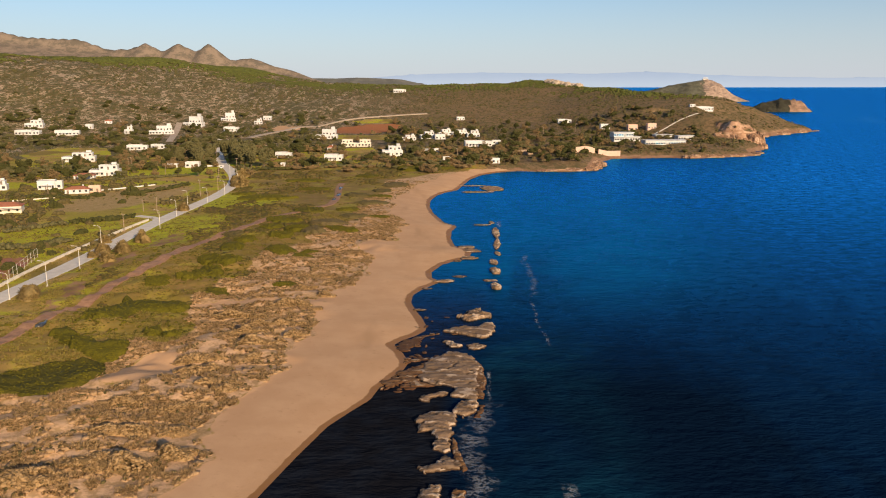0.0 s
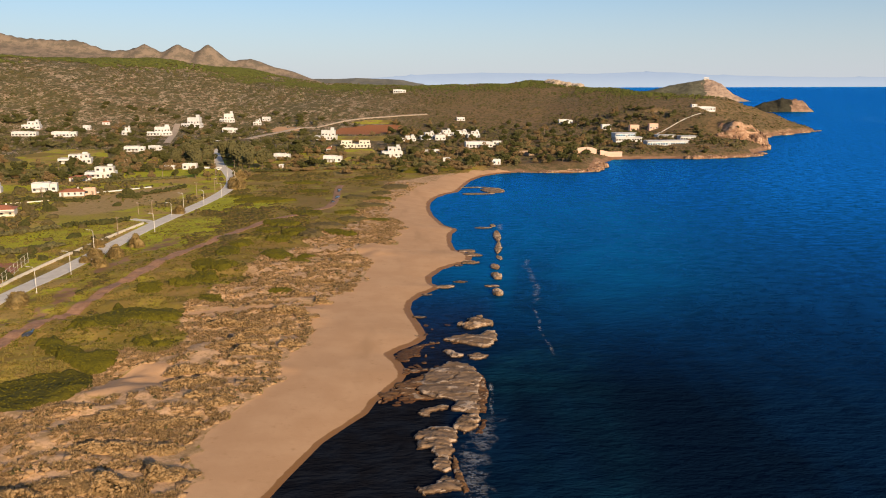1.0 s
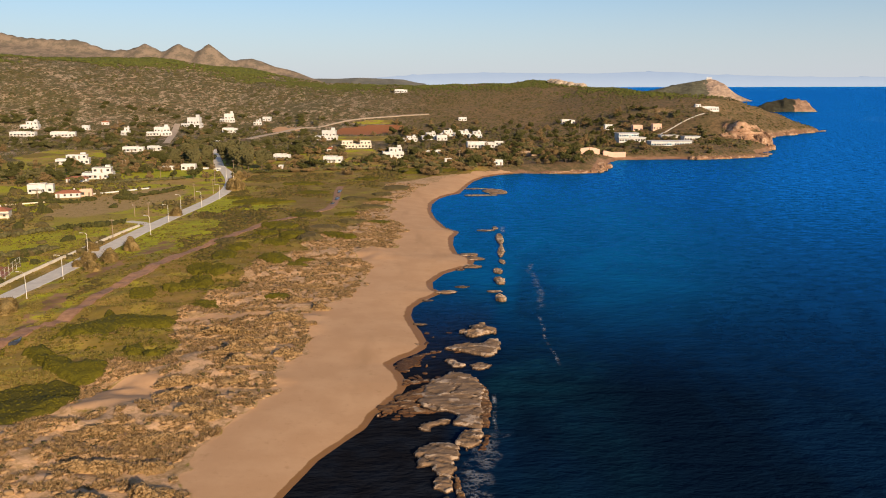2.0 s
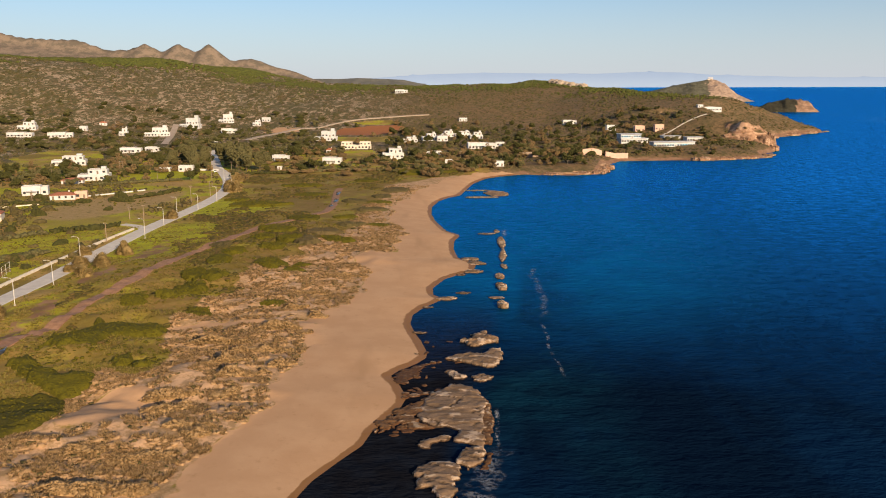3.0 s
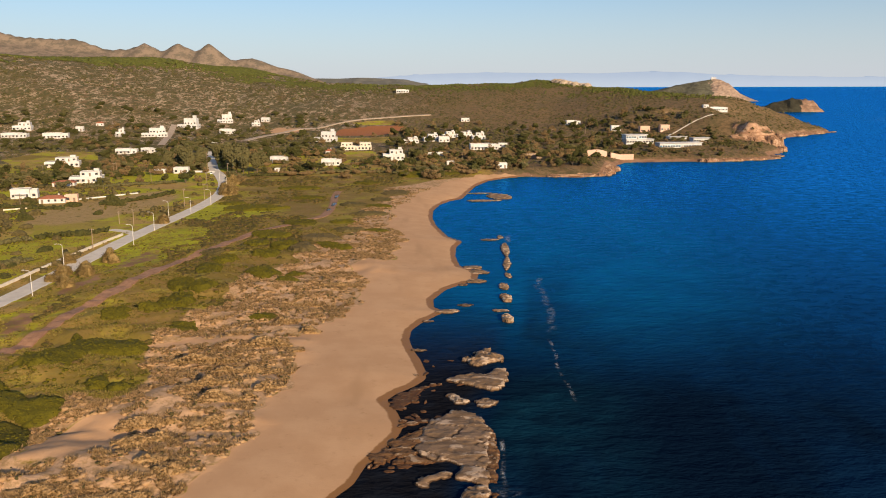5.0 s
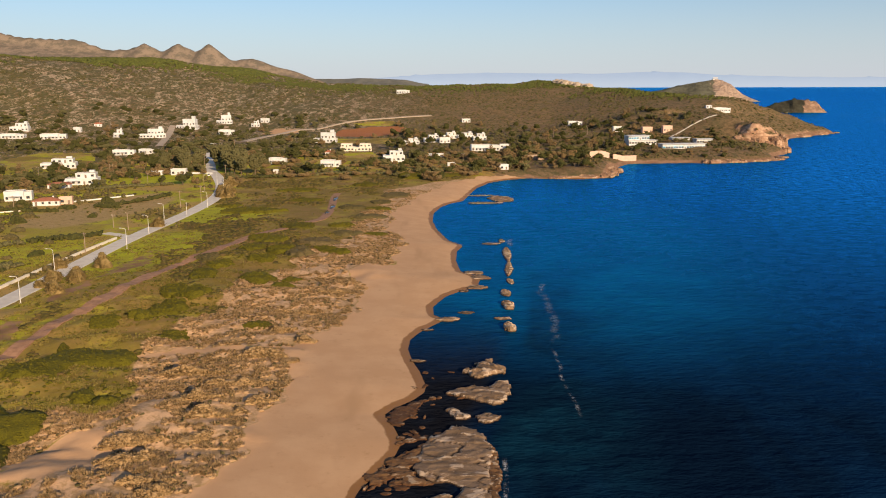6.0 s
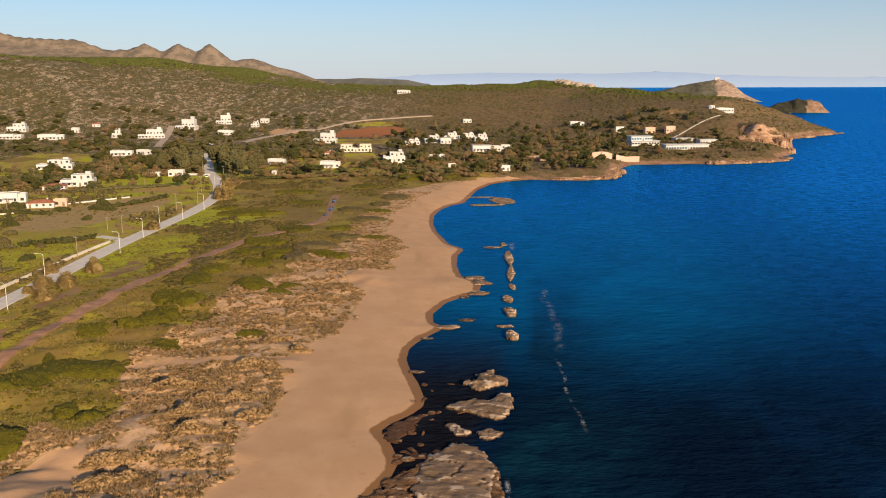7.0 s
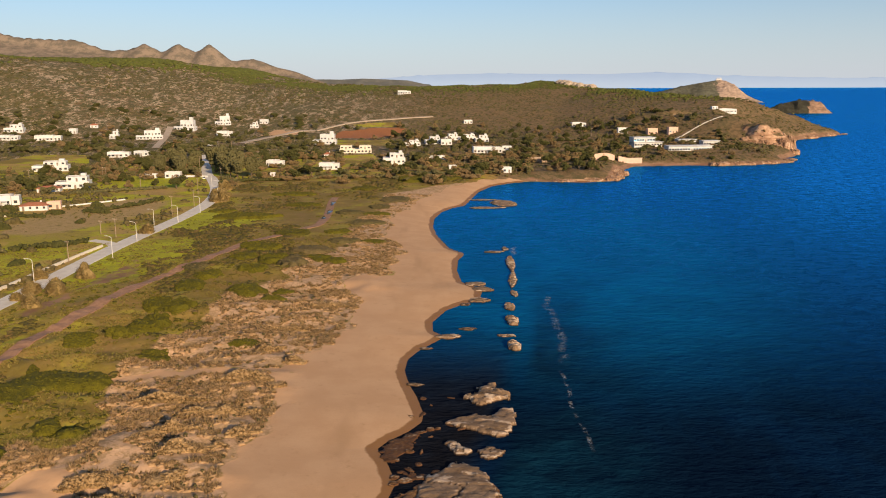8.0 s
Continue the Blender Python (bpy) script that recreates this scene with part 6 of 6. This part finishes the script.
def foam(line, wide, dense):
    """A thin sheet of froth along a line, fading to its edges and ends."""
    c = curve_of(line, 0.4)
    t = np.gradient(c, axis=0)
    t /= np.linalg.norm(t, axis=1)[:, None]
    u = np.linspace(-1, 1, 13)
    k = np.linspace(0, 1, len(c))
    swing = 0.5 * wide * fbm(c[:, 0], c[:, 1], 5.0, 2, 171)
    x = c[:, :1] + t[:, 1:] * (u[None] * wide + swing[:, None])
    y = c[:, 1:] - t[:, :1] * (u[None] * wide + swing[:, None])
    me = mesh_of("sea_foam", np.stack([x, y, 0 * x + 0.03], -1).reshape(-1, 3), fan_faces(len(c), 13, np.ones(x.size, bool)), FROTH)
    froth = dense * (1 - u[None] ** 2) * smooth(0, 0.15, k)[:, None] * smooth(1, 0.85, k)[:, None]
    me.attributes.new("froth", "FLOAT", "POINT").data.foreach_set("value", froth.ravel().astype(np.float32))
    return tagged(new("sea_foam", me), "thin white foam on the sea beside the reef", "foam", kind="stuff")


for line, wide, dense in [([(35.5, 186), (36, 190), (36.3, 198), (36.5, 209), (37.8, 219), (38, 230)], 0.5, 0.6), ([(17, 150), (16.8, 155), (18.1, 163.5), (18.6, 170)], 0.5, 0.8), ([(9.6, 106), (10, 118), (11.5, 130), (12.4, 141), (14.6, 147), (16.5, 153)], 3.0, 0.5),
                          ([(45, 360), (46, 368), (47, 376)], 1.2, 0.8), ([(24, 104), (25.5, 116)], 1.4, 0.6), ([(40, 232), (44, 262), (45, 290)], 1.4, 0.3), ([(45, 287), (47, 296)], 1.0, 0.8)]:
    foam(line, wide, dense)


# ---- temple ruin on the far headland ----
temple = tagged(new("temple_ruin"), "small pale columned ruin on the distant headland", "ruin")
temple.location = (1074, 2822, 81)
bm = bmesh.new()
box(bm, 0, 0, -2, 19, 9, 3.4, 0.2)
part("base", bm, CREAM, temple)
for i in range(7):
    bm = bmesh.new()
    rod(bm, (-7.5 + 2.5 * i, -3.0, 1.4), (-7.5 + 2.5 * i, -3.0, 5.6), 0.7, 0.55, 10)
    part("column", bm, CREAM, temple)
bm = bmesh.new()
box(bm, 0, -3.0, 5.6, 17, 1.5, 0.9, 0.05)
part("architrave", bm, CREAM, temple)


# ---- street lamps and poles ----
def street_lamp(x, y, turn):
    ob = tagged(new("street_lamp"), "pale steel street lamp with one curved arm", "street lamp", "lamps along the road")
    bm = bmesh.new()
    rod(bm, (0, 0, -0.4), (0, 0, 7.6), 0.11, 0.07, 8)
    part("pole", bm, STEEL, ob)
    bm = bmesh.new()
    rod(bm, (0, 0, 7.5), (0.5, 0, 8.05), 0.07, 0.06, 6)
    rod(bm, (0.5, 0, 8.05), (1.7, 0, 8.25), 0.06, 0.05, 6)
    part("arm", bm, STEEL, ob)
    bm = bmesh.new()
    box(bm, 2.0, 0, 8.16, 0.85, 0.34, 0.16, 0.04)
    part("lamp_head", bm, STEEL, ob)
    bm = bmesh.new()
    box(bm, 0, 0, -0.3, 0.5, 0.5, 0.55, 0.03)
    part("base", bm, CONCRETE, ob)
    ob.matrix_world = pose(x, y, lie(x, y), 0, 0, turn)
    return ob


first = None
for x, y, near in [(-111.5, 250, 1), (-110.5, 274.5, 1), (-116.8, 236, 1), (-105.4, 354, 1), (-106.2, 385, 1), (-101.8, 431, 1), (-98.6, 460, 1), (-117.5, 316, 0), (-109.5, 420, 0), (-98, 498, 1), (-103, 522, 1), (-113, 550, 1)]:
    if first is None:
        first = street_lamp(x, y, 180)
    else:
        copy_thing(first, pose(x, y, lie(x, y), 0, 0, 180 if near else 195))


def utility_pole(x, y, tall, twin=False):
    ob = tagged(new("utility_pole"), "brown timber utility pole with a crossarm", "utility pole", "poles of the plain")
    for dx in ((-1.2, 1.2) if twin else (0,)):
        bm = bmesh.new()
        rod(bm, (dx, 0, -0.5), (dx, 0, tall), 0.17, 0.11, 8)
        part("pole", bm, TIMBER, ob)
    bm = bmesh.new()
    box(bm, 0, 0, tall - 0.6, 3.4 if twin else 1.8, 0.14, 0.16)
    part("crossarm", bm, TIMBER, ob)
    for dx in (-0.8, 0, 0.8):
        bm = bmesh.new()
        rod(bm, (dx, 0, tall - 0.44), (dx, 0, tall - 0.2), 0.06, 0.04, 6)
        part("insulator", bm, STEEL, ob)
    ob.matrix_world = pose(x, y, lie(x, y), 0, 0, -15)
    return ob


for x, y, tall, twin in [(-111, 455, 9.5, 0), (-196, 460, 7, 0), (-237, 587, 7.2, 0), (-195, 602, 7.4, 1), (-118.6, 347, 8, 0), (-118.3, 396, 8, 0), (-133, 605, 14, 0), (-106, 478, 9, 0), (-115, 524, 9.5, 0), (-156, 552, 7.5, 0), (-127, 403, 6, 0), (-116, 590, 8, 0),
                         (-175, 690, 9, 0), (-140, 745, 12, 0), (60, 700, 9, 0), (48, 650, 9, 0), (150, 830, 9, 0), (190, 860, 9, 0), (-20, 690, 8, 0)]:
    utility_pole(x, y, tall, twin)


def parked_car(x, y, turn, material, label):
    ob = tagged(new("car"), label, "car", "parked cars")
    bm = bmesh.new()
    box(bm, 0, 0, 0.35, 4.2, 1.75, 0.6, 0.12)
    part("body", bm, material, ob)
    bm = bmesh.new()
    box(bm, -0.2, 0, 0.93, 2.3, 1.55, 0.52, 0.18)
    part("cabin", bm, PANE, ob)
    for sx in (-1.35, 1.35):
        for sy in (-0.8, 0.8):
            bm = bmesh.new()
            rod(bm, (sx, sy - 0.11, 0.33), (sx, sy + 0.11, 0.33), 0.33, 0.33, 14)
            part("wheel", bm, plain_material("tyre", (0.02, 0.02, 0.02), (0.03, 0.03, 0.03), 0.3) if not SHARED.get("tyre") else SHARED["tyre"], ob)
    ob.matrix_world = pose(x, y, lie(x, y) + 0.02, 0, 0, turn)


SHARED["tyre"] = plain_material("tyre", (0.02, 0.02, 0.02), (0.03, 0.03, 0.03), 0.3)
WHITE_CAR = plain_material("white_car_paint", (0.75, 0.75, 0.74), (0.7, 0.7, 0.7), 1.0, 0.3)
DARK_CAR = plain_material("dark_car_paint", (0.04, 0.045, 0.06), (0.05, 0.05, 0.06), 1.0, 0.3)
for x, y, turn, m, label in [(-128, 594, 100, WHITE_CAR, "small white car parked beside the road"), (-141, 596, 20, DARK_CAR, "dark car parked under roadside trees"), (-146, 595, 15, WHITE_CAR, "small white car parked under trees")]:
    parked_car(x, y, turn, m, label)
